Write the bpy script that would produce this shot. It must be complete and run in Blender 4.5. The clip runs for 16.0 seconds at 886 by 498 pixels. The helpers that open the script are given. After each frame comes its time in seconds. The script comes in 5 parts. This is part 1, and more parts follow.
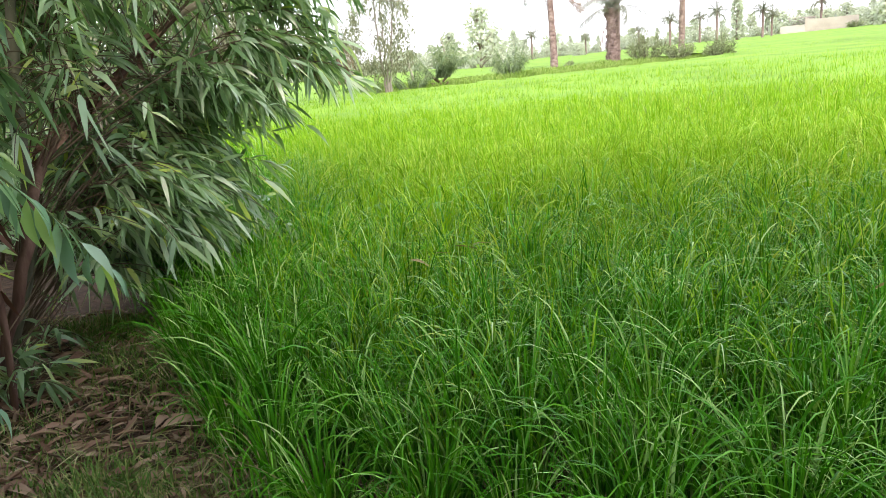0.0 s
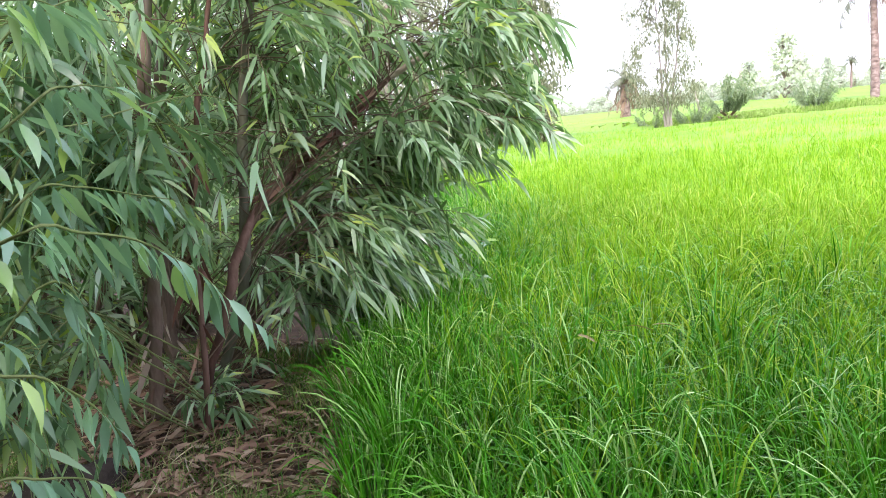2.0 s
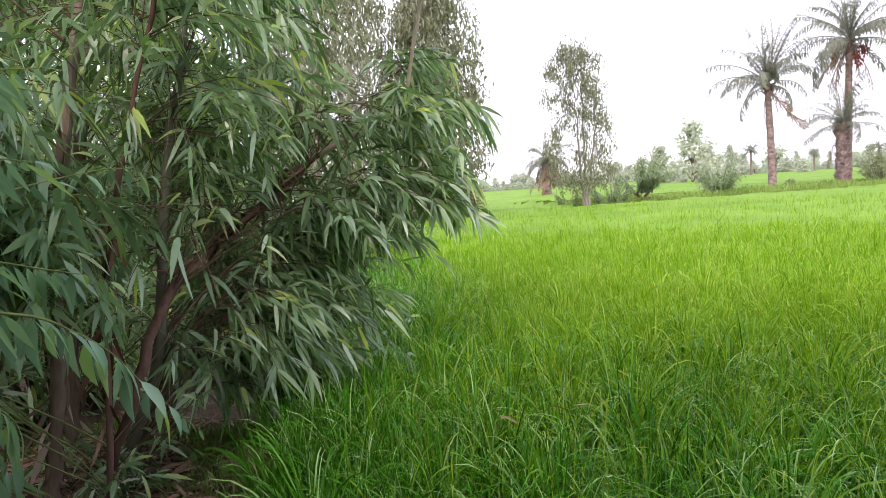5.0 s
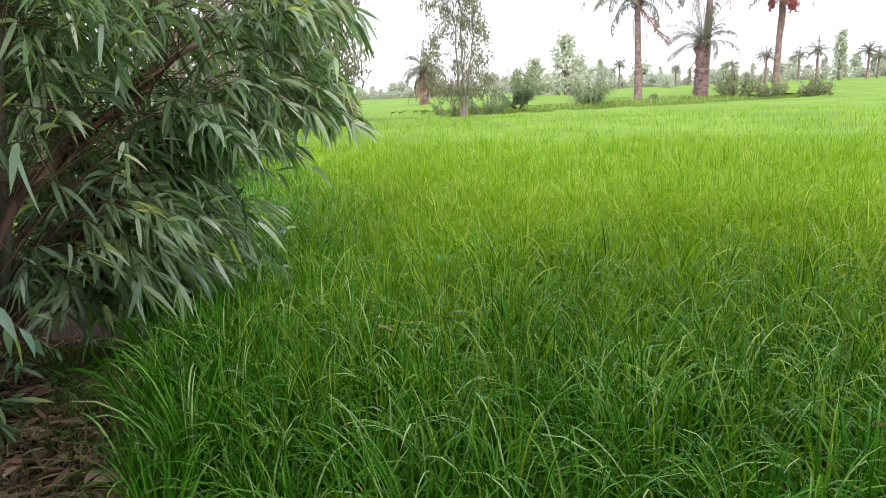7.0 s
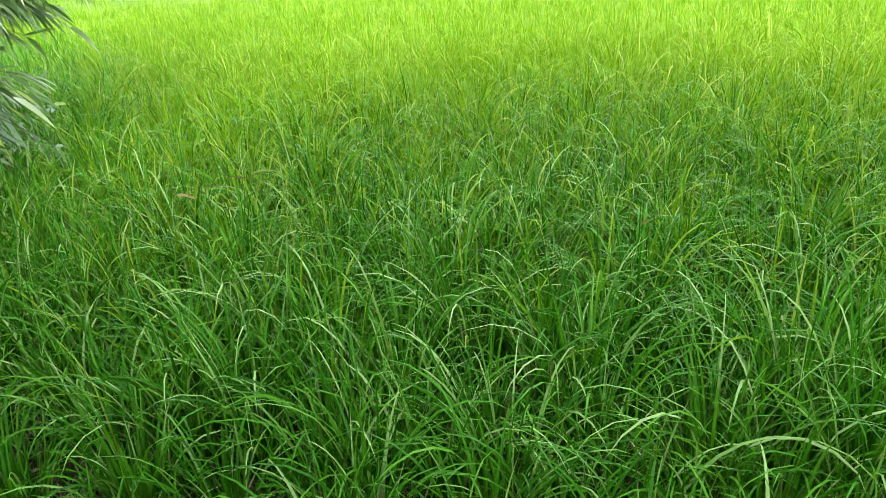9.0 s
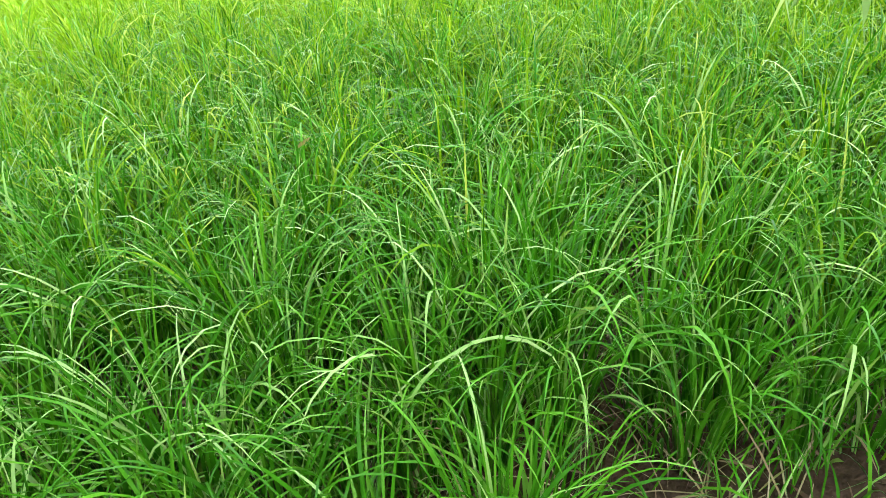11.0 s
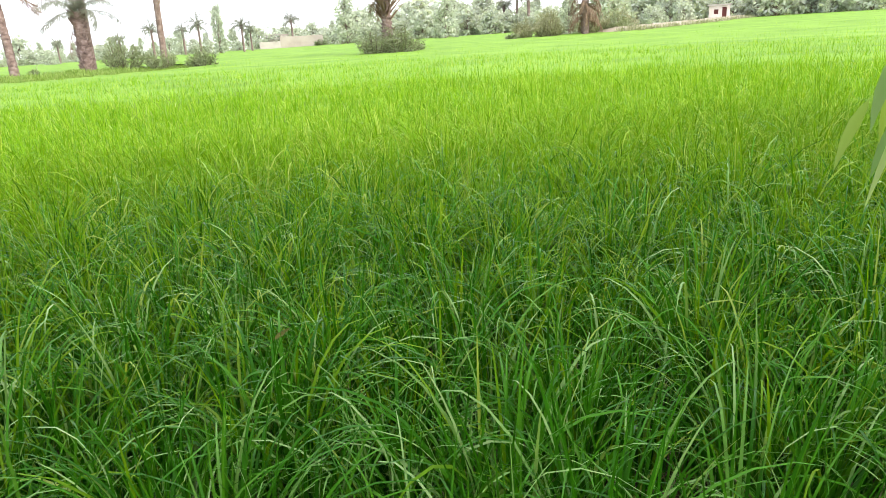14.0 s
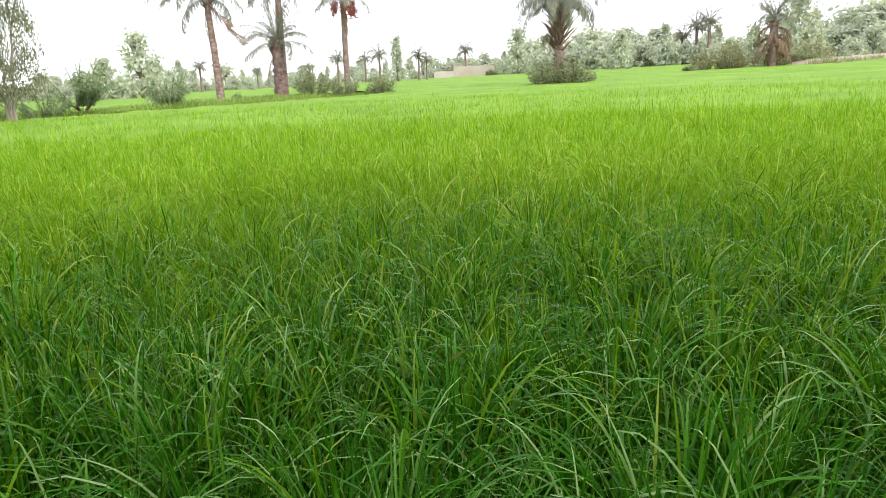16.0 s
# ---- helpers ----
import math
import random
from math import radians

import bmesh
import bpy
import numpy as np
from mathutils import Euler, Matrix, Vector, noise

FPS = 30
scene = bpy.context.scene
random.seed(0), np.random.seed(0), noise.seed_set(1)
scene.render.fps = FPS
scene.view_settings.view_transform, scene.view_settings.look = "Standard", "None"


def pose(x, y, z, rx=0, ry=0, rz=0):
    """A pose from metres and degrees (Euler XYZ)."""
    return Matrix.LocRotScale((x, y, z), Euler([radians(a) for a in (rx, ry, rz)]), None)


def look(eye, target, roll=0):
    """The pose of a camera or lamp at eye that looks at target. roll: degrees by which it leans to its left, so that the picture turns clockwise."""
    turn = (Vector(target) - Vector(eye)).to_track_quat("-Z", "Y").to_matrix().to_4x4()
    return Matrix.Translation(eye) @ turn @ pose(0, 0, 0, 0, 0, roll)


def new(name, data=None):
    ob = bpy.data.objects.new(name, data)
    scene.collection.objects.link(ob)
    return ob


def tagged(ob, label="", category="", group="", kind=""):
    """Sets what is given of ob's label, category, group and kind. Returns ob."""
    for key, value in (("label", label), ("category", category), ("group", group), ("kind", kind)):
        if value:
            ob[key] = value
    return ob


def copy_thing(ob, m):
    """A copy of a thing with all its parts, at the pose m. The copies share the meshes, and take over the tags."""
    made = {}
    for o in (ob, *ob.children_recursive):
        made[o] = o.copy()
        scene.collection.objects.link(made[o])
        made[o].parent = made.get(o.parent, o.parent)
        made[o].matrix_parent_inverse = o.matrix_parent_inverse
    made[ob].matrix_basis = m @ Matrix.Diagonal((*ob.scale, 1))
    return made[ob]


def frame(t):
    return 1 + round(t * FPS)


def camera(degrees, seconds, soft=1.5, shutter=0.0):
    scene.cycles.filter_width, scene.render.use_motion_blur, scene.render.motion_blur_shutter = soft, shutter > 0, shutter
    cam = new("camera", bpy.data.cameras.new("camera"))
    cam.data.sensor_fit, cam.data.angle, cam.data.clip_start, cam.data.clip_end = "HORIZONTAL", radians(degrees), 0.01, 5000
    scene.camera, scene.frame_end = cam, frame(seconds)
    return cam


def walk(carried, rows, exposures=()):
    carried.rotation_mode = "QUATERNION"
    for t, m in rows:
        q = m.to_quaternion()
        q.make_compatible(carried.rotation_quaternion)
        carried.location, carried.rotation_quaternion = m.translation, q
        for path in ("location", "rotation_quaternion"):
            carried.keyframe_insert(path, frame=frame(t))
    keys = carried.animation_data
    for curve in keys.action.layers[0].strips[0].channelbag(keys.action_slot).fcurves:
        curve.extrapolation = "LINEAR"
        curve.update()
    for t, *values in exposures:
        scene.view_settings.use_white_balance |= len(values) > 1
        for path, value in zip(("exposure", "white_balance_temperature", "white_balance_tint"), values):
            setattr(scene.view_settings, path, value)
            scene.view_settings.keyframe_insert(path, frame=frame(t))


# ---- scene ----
cam = camera(65.5, 16.0, soft=0.5, shutter=0.0)
PATH = [
    (0, (0.023, -0.410, 1.219), (-0.316, 1.494, 0.706), -5.2),
    (0.5, (0.108, -0.275, 1.179), (-0.619, 1.547, 0.787), -3.0),
    (0.9, (0.251, -0.139, 1.212), (-0.825, 1.434, 0.606), -2.7),
    (1, (0.292, -0.129, 1.221), (-0.801, 1.442, 0.641), -3.4),
    (1.5, (0.356, -0.086, 1.279), (-0.682, 1.570, 0.857), -6.7),
    (2, (0.378, -0.104, 1.298), (-0.689, 1.549, 0.941), -5.4),
    (2.5, (0.389, -0.099, 1.311), (-0.611, 1.609, 1.022), -5.9),
    (3, (0.383, -0.103, 1.314), (-0.632, 1.602, 1.064), -5.1),
    (3.5, (0.379, -0.099, 1.322), (-0.601, 1.633, 1.118), -4.9),
    (4, (0.377, -0.101, 1.324), (-0.558, 1.659, 1.152), -4.2),
    (4.2, (0.376, -0.104, 1.324), (-0.548, 1.661, 1.163), -4.1),
    (6.3, (0.403, -0.131, 1.357), (-0.330, 1.717, 1.131), -1.2),
    (6.5, (0.398, -0.126, 1.350), (-0.301, 1.729, 1.080), -1.2),
    (7, (0.380, -0.095, 1.331), (-0.165, 1.778, 0.889), -2.1),
    (7.5, (0.374, -0.112, 1.320), (-0.039, 1.766, 0.769), -2.8),
    (8, (0.389, -0.115, 1.311), (0.129, 1.770, 0.694), -4.0),
    (8.5, (0.404, -0.117, 1.298), (0.249, 1.756, 0.613), -4.6),
    (9, (0.415, -0.108, 1.272), (0.386, 1.709, 0.437), -3.8),
    (9.5, (0.426, -0.092, 1.256), (0.491, 1.660, 0.293), -4.8),
    (10, (0.454, -0.076, 1.243), (0.679, 1.604, 0.182), -6.6),
    (10.2, (0.477, -0.068, 1.234), (0.833, 1.581, 0.159), -6.4),
    (12.3, (0.633, 0.342, 1.063), (1.561, 1.839, 0.116), -5.2),
    (12.5, (0.630, 0.339, 1.063), (1.569, 1.886, 0.211), -5.6),
    (13, (0.624, 0.346, 1.072), (1.633, 1.959, 0.457), -4.2),
    (13.5, (0.620, 0.343, 1.072), (1.597, 1.996, 0.513), -4.3),
    (14, (0.611, 0.344, 1.068), (1.556, 2.009, 0.488), -3.4),
    (14.5, (0.592, 0.354, 1.069), (1.418, 2.082, 0.493), -3.3),
    (15, (0.572, 0.357, 1.074), (1.245, 2.161, 0.531), -3.6),
    (15.5, (0.563, 0.354, 1.077), (1.149, 2.202, 0.587), -3.3),
    (16, (0.555, 0.353, 1.078), (1.101, 2.216, 0.600), -2.7),
]
EXPO = [(0, 0.98, 6300, 16), (0.5, 1.08, 6000, 18), (1, 2.1, 5500, 21), (1.5, 1.7, 5750, 21.3), (2, 1.38, 5850, 22.7), (3, 1.0, 6050, 25), (4.2, 0.65, 6100, 25), (6.5, 0.42, 6150, 24), (7, 0.45, 6150, 22), (7.5, 0.82, 6200, 18), (8, 0.85, 6210, 13), (8.5, 1.2, 6220, 8), (9, 1.27, 6230, 7.3), (10, 1.96, 6250, 7), (12.5, 1.87, 6250, 14), (13, 1.08, 6264, 13), (14, 0.8, 6293, 12.4), (15, 0.82, 6321, 12.7), (15.5, 0.79, 6336, 12.9), (16, 0.46, 6350, 13)]
walk(cam, [(t, look(eye, target, roll)) for t, eye, target, roll in PATH], EXPO)

# ---- light: bright hazy overcast ----
world = bpy.data.worlds.new("overcast_sky")
scene.world = world
world.use_nodes = True
wn, wl = world.node_tree.nodes, world.node_tree.links
sky = wn.new("ShaderNodeTexSky")
sky.sky_type, sky.sun_disc = "NISHITA", False
sky.sun_elevation, sky.sun_rotation = radians(42), radians(160)
sky.dust_density, sky.air_density = 6.0, 1.0
pale = wn.new("ShaderNodeMix")
pale.data_type = "RGBA"
pale.inputs["Factor"].default_value = 0.72
pale.inputs["B"].default_value = (12.4, 12.5, 12.9, 1)
wl.new(sky.outputs["Color"], pale.inputs["A"])
wl.new(pale.outputs["Result"], wn["Background"].inputs["Color"])
wn["Background"].inputs["Strength"].default_value = 0.15
sun = new("sun", bpy.data.lights.new("sun", "SUN"))
sun.data.energy, sun.data.angle, sun.data.color = 2.4, radians(18), (1.0, 0.89, 0.69)
sun.matrix_world = look((30 * math.sin(radians(160)), 30 * math.cos(radians(160)), 27.0), (0, 0, 0))

rng = np.random.default_rng(7)


# ---- materials ----
def node_material(name):
    mat = bpy.data.materials.new(name)
    mat.use_nodes = True
    nt = mat.node_tree
    return mat, nt, nt.nodes, nt.links, nt.nodes["Principled BSDF"]


def ramp(nodes, stops):
    r = nodes.new("ShaderNodeValToRGB")
    while len(r.color_ramp.elements) < len(stops):
        r.color_ramp.elements.new(0.5)
    for e, (p, c) in zip(r.color_ramp.elements, stops):
        e.position, e.color = p, (*c, 1)
    return r


def leaf_material(name, stops, rough=0.45, through_light=0.3, patch=0.35, patch_scale=0.6, per_object=False, gloss=0.4, warm_tint=(1.2, 1.2, 0.7)):
    """Foliage: each leaf takes its own tone, patches of the plant drift in tone, some light comes through."""
    mat, nt, nodes, links, bsdf = node_material(name)
    if per_object:
        rand = nodes.new("ShaderNodeObjectInfo").outputs["Random"]
    else:
        rand = nodes.new("ShaderNodeNewGeometry").outputs["Random Per Island"]
    tex = nodes.new("ShaderNodeTexNoise")
    tex.inputs["Scale"].default_value = patch_scale
    tex.inputs["Detail"].default_value = 3
    geo = nodes.new("ShaderNodeNewGeometry")
    links.new(geo.outputs["Position"], tex.inputs["Vector"])
    a = nodes.new("ShaderNodeMath")
    a.operation = "MULTIPLY_ADD"
    links.new(tex.outputs["Fac"], a.inputs[0])
    a.inputs[1].default_value, a.inputs[2].default_value = patch * 2, -patch
    s = nodes.new("ShaderNodeMath")
    s.operation = "ADD"
    links.new(rand, s.inputs[0])
    links.new(a.outputs[0], s.inputs[1])
    r = ramp(nodes, stops)
    links.new(s.outputs[0], r.inputs["Fac"])
    links.new(r.outputs["Color"], bsdf.inputs["Base Color"])
    bsdf.inputs["Roughness"].default_value = rough
    bsdf.inputs["Specular IOR Level"].default_value = gloss
    tr = nodes.new("ShaderNodeBsdfTranslucent")
    warm = nodes.new("ShaderNodeMix")
    warm.data_type, warm.blend_type = "RGBA", "MULTIPLY"
    warm.inputs["Factor"].default_value = 1.0
    warm.inputs["B"].default_value = (*warm_tint, 1)
    links.new(r.outputs["Color"], warm.inputs["A"])
    links.new(warm.outputs["Result"], tr.inputs["Color"])
    mix = nodes.new("ShaderNodeMixShader")
    mix.inputs[0].default_value = through_light
    links.new(bsdf.outputs[0], mix.inputs[1])
    links.new(tr.outputs[0], mix.inputs[2])
    links.new(mix.outputs[0], nodes["Material Output"].inputs["Surface"])
    return mat


def rough_material(name, stops, scale=6.0, rough=0.9, bump=0.3, fine=40.0, stretch=(1, 1, 1)):
    """Bark, soil, plaster: coarse and fine noise in colour and relief."""
    mat, nt, nodes, links, bsdf = node_material(name)
    geo = nodes.new("ShaderNodeNewGeometry")
    mp = nodes.new("ShaderNodeMapping")
    mp.inputs["Scale"].default_value = stretch
    links.new(geo.outputs["Position"], mp.inputs["Vector"])
    n1, n2 = nodes.new("ShaderNodeTexNoise"), nodes.new("ShaderNodeTexNoise")
    n1.inputs["Scale"].default_value, n1.inputs["Detail"].default_value = scale, 6
    n2.inputs["Scale"].default_value, n2.inputs["Detail"].default_value = fine, 5
    for n in (n1, n2):
        links.new(mp.outputs[0], n.inputs["Vector"])
    m = nodes.new("ShaderNodeMath")
    m.operation = "MULTIPLY_ADD"
    links.new(n2.outputs["Fac"], m.inputs[0])
    m.inputs[1].default_value = 0.45
    sub = nodes.new("ShaderNodeMath")
    sub.operation = "MULTIPLY_ADD"
    links.new(n1.outputs["Fac"], sub.inputs[0])
    sub.inputs[1].default_value, sub.inputs[2].default_value = 1.2, -0.33
    links.new(sub.outputs[0], m.inputs[2])
    r = ramp(nodes, stops)
    links.new(m.outputs[0], r.inputs["Fac"])
    links.new(r.outputs["Color"], bsdf.inputs["Base Color"])
    b = nodes.new("ShaderNodeBump")
    b.inputs["Strength"].default_value, b.inputs["Distance"].default_value = bump, 0.02
    links.new(m.outputs[0], b.inputs["Height"])
    links.new(b.outputs[0], bsdf.inputs["Normal"])
    bsdf.inputs["Roughness"].default_value = rough
    bsdf.inputs["Specular IOR Level"].default_value = 0.25
    return mat


# Darker green stands for shade; the palest stop stands for sky glints.
RICE_SHADE = leaf_material("shade_toned_rice_leaf", [(0, (0.02, 0.105, 0.003)), (0.5, (0.048, 0.20, 0.007)), (0.8, (0.09, 0.265, 0.014)), (1, (0.32, 0.47, 0.18))], 0.3, 0.17, 0.15, 0.5, gloss=0.09, warm_tint=(1.5, 1.5, 0.35))
# Same rice in a sunlit tone, with glints again in the last stop.
RICE_LIT = leaf_material("sun_toned_rice_leaf", [(0, (0.088, 0.20, 0.004)), (0.4, (0.135, 0.29, 0.008)), (0.8, (0.20, 0.355, 0.018)), (1, (0.36, 0.46, 0.11))], 0.45, 0.33, 0.15, 0.5, gloss=0.05, warm_tint=(1.5, 1.4, 0.35))
RICE_FAR = rough_material("rice_canopy", [(0.2, (0.08, 0.165, 0.008)), (0.5, (0.118, 0.23, 0.014)), (0.8, (0.16, 0.285, 0.022))], 0.35, 0.9, 0.6, 5.0)
GRASS = leaf_material("bank_grass", [(0, (0.12, 0.22, 0.035)), (0.5, (0.20, 0.32, 0.06)), (1, (0.32, 0.40, 0.14))], 0.6, 0.45, 0.3, 0.5)
TURF = leaf_material("short_turf", [(0, (0.0486, 0.121, 0.0162)), (0.5, (0.105, 0.211, 0.0324)), (0.8, (0.203, 0.275, 0.0729)), (1, (0.34, 0.292, 0.138))], 0.6, 0.25, 0.25, 2.5)
# Pale grey stop also stands for sky sheen, yellow-green end for backlight.
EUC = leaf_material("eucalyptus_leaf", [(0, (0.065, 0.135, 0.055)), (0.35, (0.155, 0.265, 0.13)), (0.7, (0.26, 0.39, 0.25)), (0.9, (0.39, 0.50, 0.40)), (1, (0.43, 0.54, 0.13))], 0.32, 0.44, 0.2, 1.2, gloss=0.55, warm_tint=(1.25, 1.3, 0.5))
EUC_YOUNG = leaf_material("young_eucalyptus_leaf", [(0, (0.115, 0.23, 0.149)), (0.55, (0.207, 0.368, 0.253)), (0.8, (0.241, 0.402, 0.218)), (1, (0.287, 0.437, 0.069))], 0.3, 0.36, 0.1, 1.5, per_object=True, gloss=0.85)
EUC_BROAD = leaf_material("broad_eucalyptus_leaf", [(0, (0.0715, 0.156, 0.065)), (0.5, (0.143, 0.26, 0.13)), (0.85, (0.208, 0.338, 0.156)), (1, (0.312, 0.442, 0.065))], 0.34, 0.4, 0.1, 1.5, gloss=0.65)
SPRAY = leaf_material("hanging_spray_leaf", [(0, (0.153, 0.261, 0.126)), (0.5, (0.243, 0.387, 0.135)), (1, (0.36, 0.486, 0.09))], 0.34, 0.5, 0.1, 1.5, per_object=True, gloss=0.6)
EUC_FAR = leaf_material("field_eucalyptus_leaf", [(0, (0.0936, 0.108, 0.0576)), (0.4, (0.158, 0.18, 0.108)), (0.8, (0.252, 0.274, 0.194)), (1, (0.324, 0.324, 0.252))], 0.5, 0.4, 0.2, 0.4)
# Distance haze is put into this leaf colour: paler and greyer than foliage.
WOODS_HAZE = leaf_material("hazy_woodland_leaf", [(0, (0.31, 0.355, 0.325)), (0.5, (0.42, 0.465, 0.425)), (1, (0.53, 0.57, 0.52))], 0.8, 0.45, 0.35, 0.08)
# Green fronds lightened and greyed in base colour in place of haze.
PALM_HAZE = leaf_material("hazy_palm_leaflet", [(0, (0.132, 0.144, 0.114)), (0.5, (0.198, 0.213, 0.174)), (1, (0.276, 0.285, 0.24))], 0.5, 0.38, 0.1, 0.3)
PALM_YOUNG = leaf_material("palm_offshoot_leaflet", [(0, (0.093, 0.147, 0.0697)), (0.5, (0.171, 0.24, 0.124)), (1, (0.295, 0.364, 0.202))], 0.5, 0.35, 0.1, 0.5)
PALM_DRY = leaf_material("dry_palm_leaflet", [(0, (0.144, 0.09, 0.06)), (0.5, (0.216, 0.144, 0.102)), (1, (0.3, 0.228, 0.162))], 0.8, 0.25, 0.1, 0.3)
BUSH = leaf_material("bush_leaf", [(0, (0.132, 0.168, 0.09)), (0.5, (0.204, 0.246, 0.144)), (1, (0.288, 0.324, 0.216))], 0.55, 0.42, 0.2, 0.5)
DEAD = leaf_material("fallen_leaf", [(0, (0.151, 0.0815, 0.0532)), (0.5, (0.262, 0.162, 0.113)), (1, (0.376, 0.275, 0.2))], 0.75, 0.15, 0.2, 4.0, per_object=True)
DEAD_BITS = leaf_material("leaf_litter", [(0, (0.0842, 0.0421, 0.0252)), (0.4, (0.203, 0.118, 0.0786)), (0.8, (0.309, 0.203, 0.146)), (1, (0.382, 0.303, 0.235))], 0.75, 0.1, 0.1, 4.0)
STRAW = leaf_material("straw_leaf", [(0, (0.18, 0.144, 0.06)), (1, (0.3, 0.252, 0.12))], 0.7, 0.2, 0.2, 4.0, per_object=True)
STRAW_BITS = leaf_material("straw_bits", [(0, (0.16, 0.12, 0.06)), (0.5, (0.30, 0.25, 0.14)), (1, (0.42, 0.37, 0.24))], 0.7, 0.2, 0.2, 4.0)
PEEL = leaf_material("peeling_bark", [(0, (0.096, 0.054, 0.039)), (0.5, (0.198, 0.144, 0.108)), (1, (0.312, 0.258, 0.204))], 0.8, 0.05, 0.2, 4.0)
PEEL_RED = leaf_material("torn_red_bark", [(0, (0.06, 0.021, 0.015)), (0.5, (0.132, 0.06, 0.039)), (1, (0.228, 0.144, 0.096))], 0.8, 0.05, 0.2, 4.0)
SOIL = rough_material("damp_soil", [(0.15, (0.016, 0.010, 0.006)), (0.45, (0.05, 0.03, 0.019)), (0.7, (0.09, 0.055, 0.036)), (0.9, (0.15, 0.10, 0.07))], 14.0, 0.9, 1.0, 70)
MUD = rough_material("dried_mud", [(0.15, (0.0173, 0.013, 0.0104)), (0.5, (0.0324, 0.0246, 0.0199)), (0.85, (0.0518, 0.041, 0.0337))], 8, 0.9, 0.8, 60)
BARK = rough_material("eucalyptus_bark", [(0.1, (0.06, 0.039, 0.03)), (0.45, (0.126, 0.09, 0.069)), (0.7, (0.204, 0.162, 0.132)), (0.95, (0.276, 0.24, 0.204))], 5, 0.8, 0.5, 40, (1, 1, 0.25))
BARK_RED = rough_material("red_brown_bark", [(0.1, (0.035, 0.018, 0.013)), (0.5, (0.08, 0.042, 0.03)), (0.9, (0.17, 0.11, 0.085))], 6, 0.8, 0.6, 45, (1, 1, 0.3))
BARK_GREEN = rough_material("grey_green_bark", [(0.1, (0.06, 0.066, 0.042)), (0.5, (0.102, 0.102, 0.072)), (0.9, (0.168, 0.156, 0.12))], 5, 0.75, 0.3, 40, (1, 1, 0.25))
TWIG_GREEN = rough_material("green_twig", [(0.1, (0.096, 0.132, 0.036)), (0.9, (0.162, 0.192, 0.066))], 8, 0.6, 0.1, 60)
TWIG_RED = rough_material("red_brown_twig", [(0.1, (0.06, 0.042, 0.024)), (0.9, (0.114, 0.084, 0.051))], 8, 0.7, 0.1, 60)
DEADWOOD = rough_material("bleached_dead_wood", [(0.1, (0.276, 0.228, 0.168)), (0.9, (0.408, 0.36, 0.288))], 8, 0.8, 0.2, 60)
PALE_BARK = rough_material("pale_field_bark", [(0.1, (0.156, 0.126, 0.102)), (0.5, (0.27, 0.24, 0.204)), (0.9, (0.372, 0.342, 0.3))], 2.0, 0.8, 0.4, 15, (1, 1, 0.3))
PALM_BARK = rough_material("palm_bark", [(0.1, (0.06, 0.04, 0.036)), (0.5, (0.20, 0.145, 0.13)), (0.9, (0.38, 0.31, 0.29))], 4.0, 0.9, 0.9, 18, (1, 1, 1.6))
DATES = rough_material("red_dates", [(0.1, (0.132, 0.018, 0.012)), (0.9, (0.252, 0.06, 0.036))], 9, 0.5, 0.4, 40)
PLASTER = rough_material("mud_plaster", [(0.1, (0.288, 0.252, 0.222)), (0.5, (0.36, 0.324, 0.288)), (0.9, (0.42, 0.384, 0.348))], 0.5, 0.9, 0.2, 6)
WHITEWASH = rough_material("whitewash", [(0.1, (0.33, 0.3, 0.276)), (0.9, (0.468, 0.444, 0.42))], 0.7, 0.9, 0.1, 8)
PINK_WALL = rough_material("pink_wash", [(0.1, (0.50, 0.43, 0.40)), (0.9, (0.66, 0.59, 0.55))], 0.8, 0.9, 0.1, 8)
DRY_BUSH = leaf_material("dry_bush_leaf", [(0, (0.168, 0.18, 0.102)), (0.5, (0.252, 0.264, 0.168)), (1, (0.336, 0.33, 0.234))], 0.7, 0.4, 0.3, 0.4)
RED_DOOR = rough_material("dark_red_paint", [(0.1, (0.072, 0.018, 0.015)), (0.9, (0.12, 0.036, 0.03))], 2, 0.6, 0.1, 20)
SAND = rough_material("sandy_path", [(0.1, (0.228, 0.198, 0.144)), (0.5, (0.3, 0.264, 0.204)), (0.9, (0.372, 0.336, 0.27))], 0.5, 0.95, 0.4, 6)


# ---- mesh helpers ----
def mesh_of(name, verts, faces, mat, smooth=True):
    """One mesh from an array of points and a list of index arrays (one array per face size)."""
    me = bpy.data.meshes.new(name)
    verts = np.asarray(verts, np.float32).reshape(-1, 3)
    faces = [np.asarray(f, np.int32) for f in faces if len(f)]
    loops = np.concatenate([f.ravel() for f in faces])
    sizes = np.concatenate([np.full(len(f), f.shape[1], np.int32) for f in faces])
    starts = np.concatenate([[0], np.cumsum(sizes)[:-1]]).astype(np.int32)
    me.vertices.add(len(verts))
    me.vertices.foreach_set("co", verts.ravel())
    me.loops.add(len(loops))
    me.loops.foreach_set("vertex_index", loops)
    me.polygons.add(len(sizes))
    me.polygons.foreach_set("loop_start", starts)
    me.polygons.foreach_set("use_smooth", np.full(len(sizes), smooth))
    me.update(calc_edges=True)
    me.materials.append(mat)
    return me


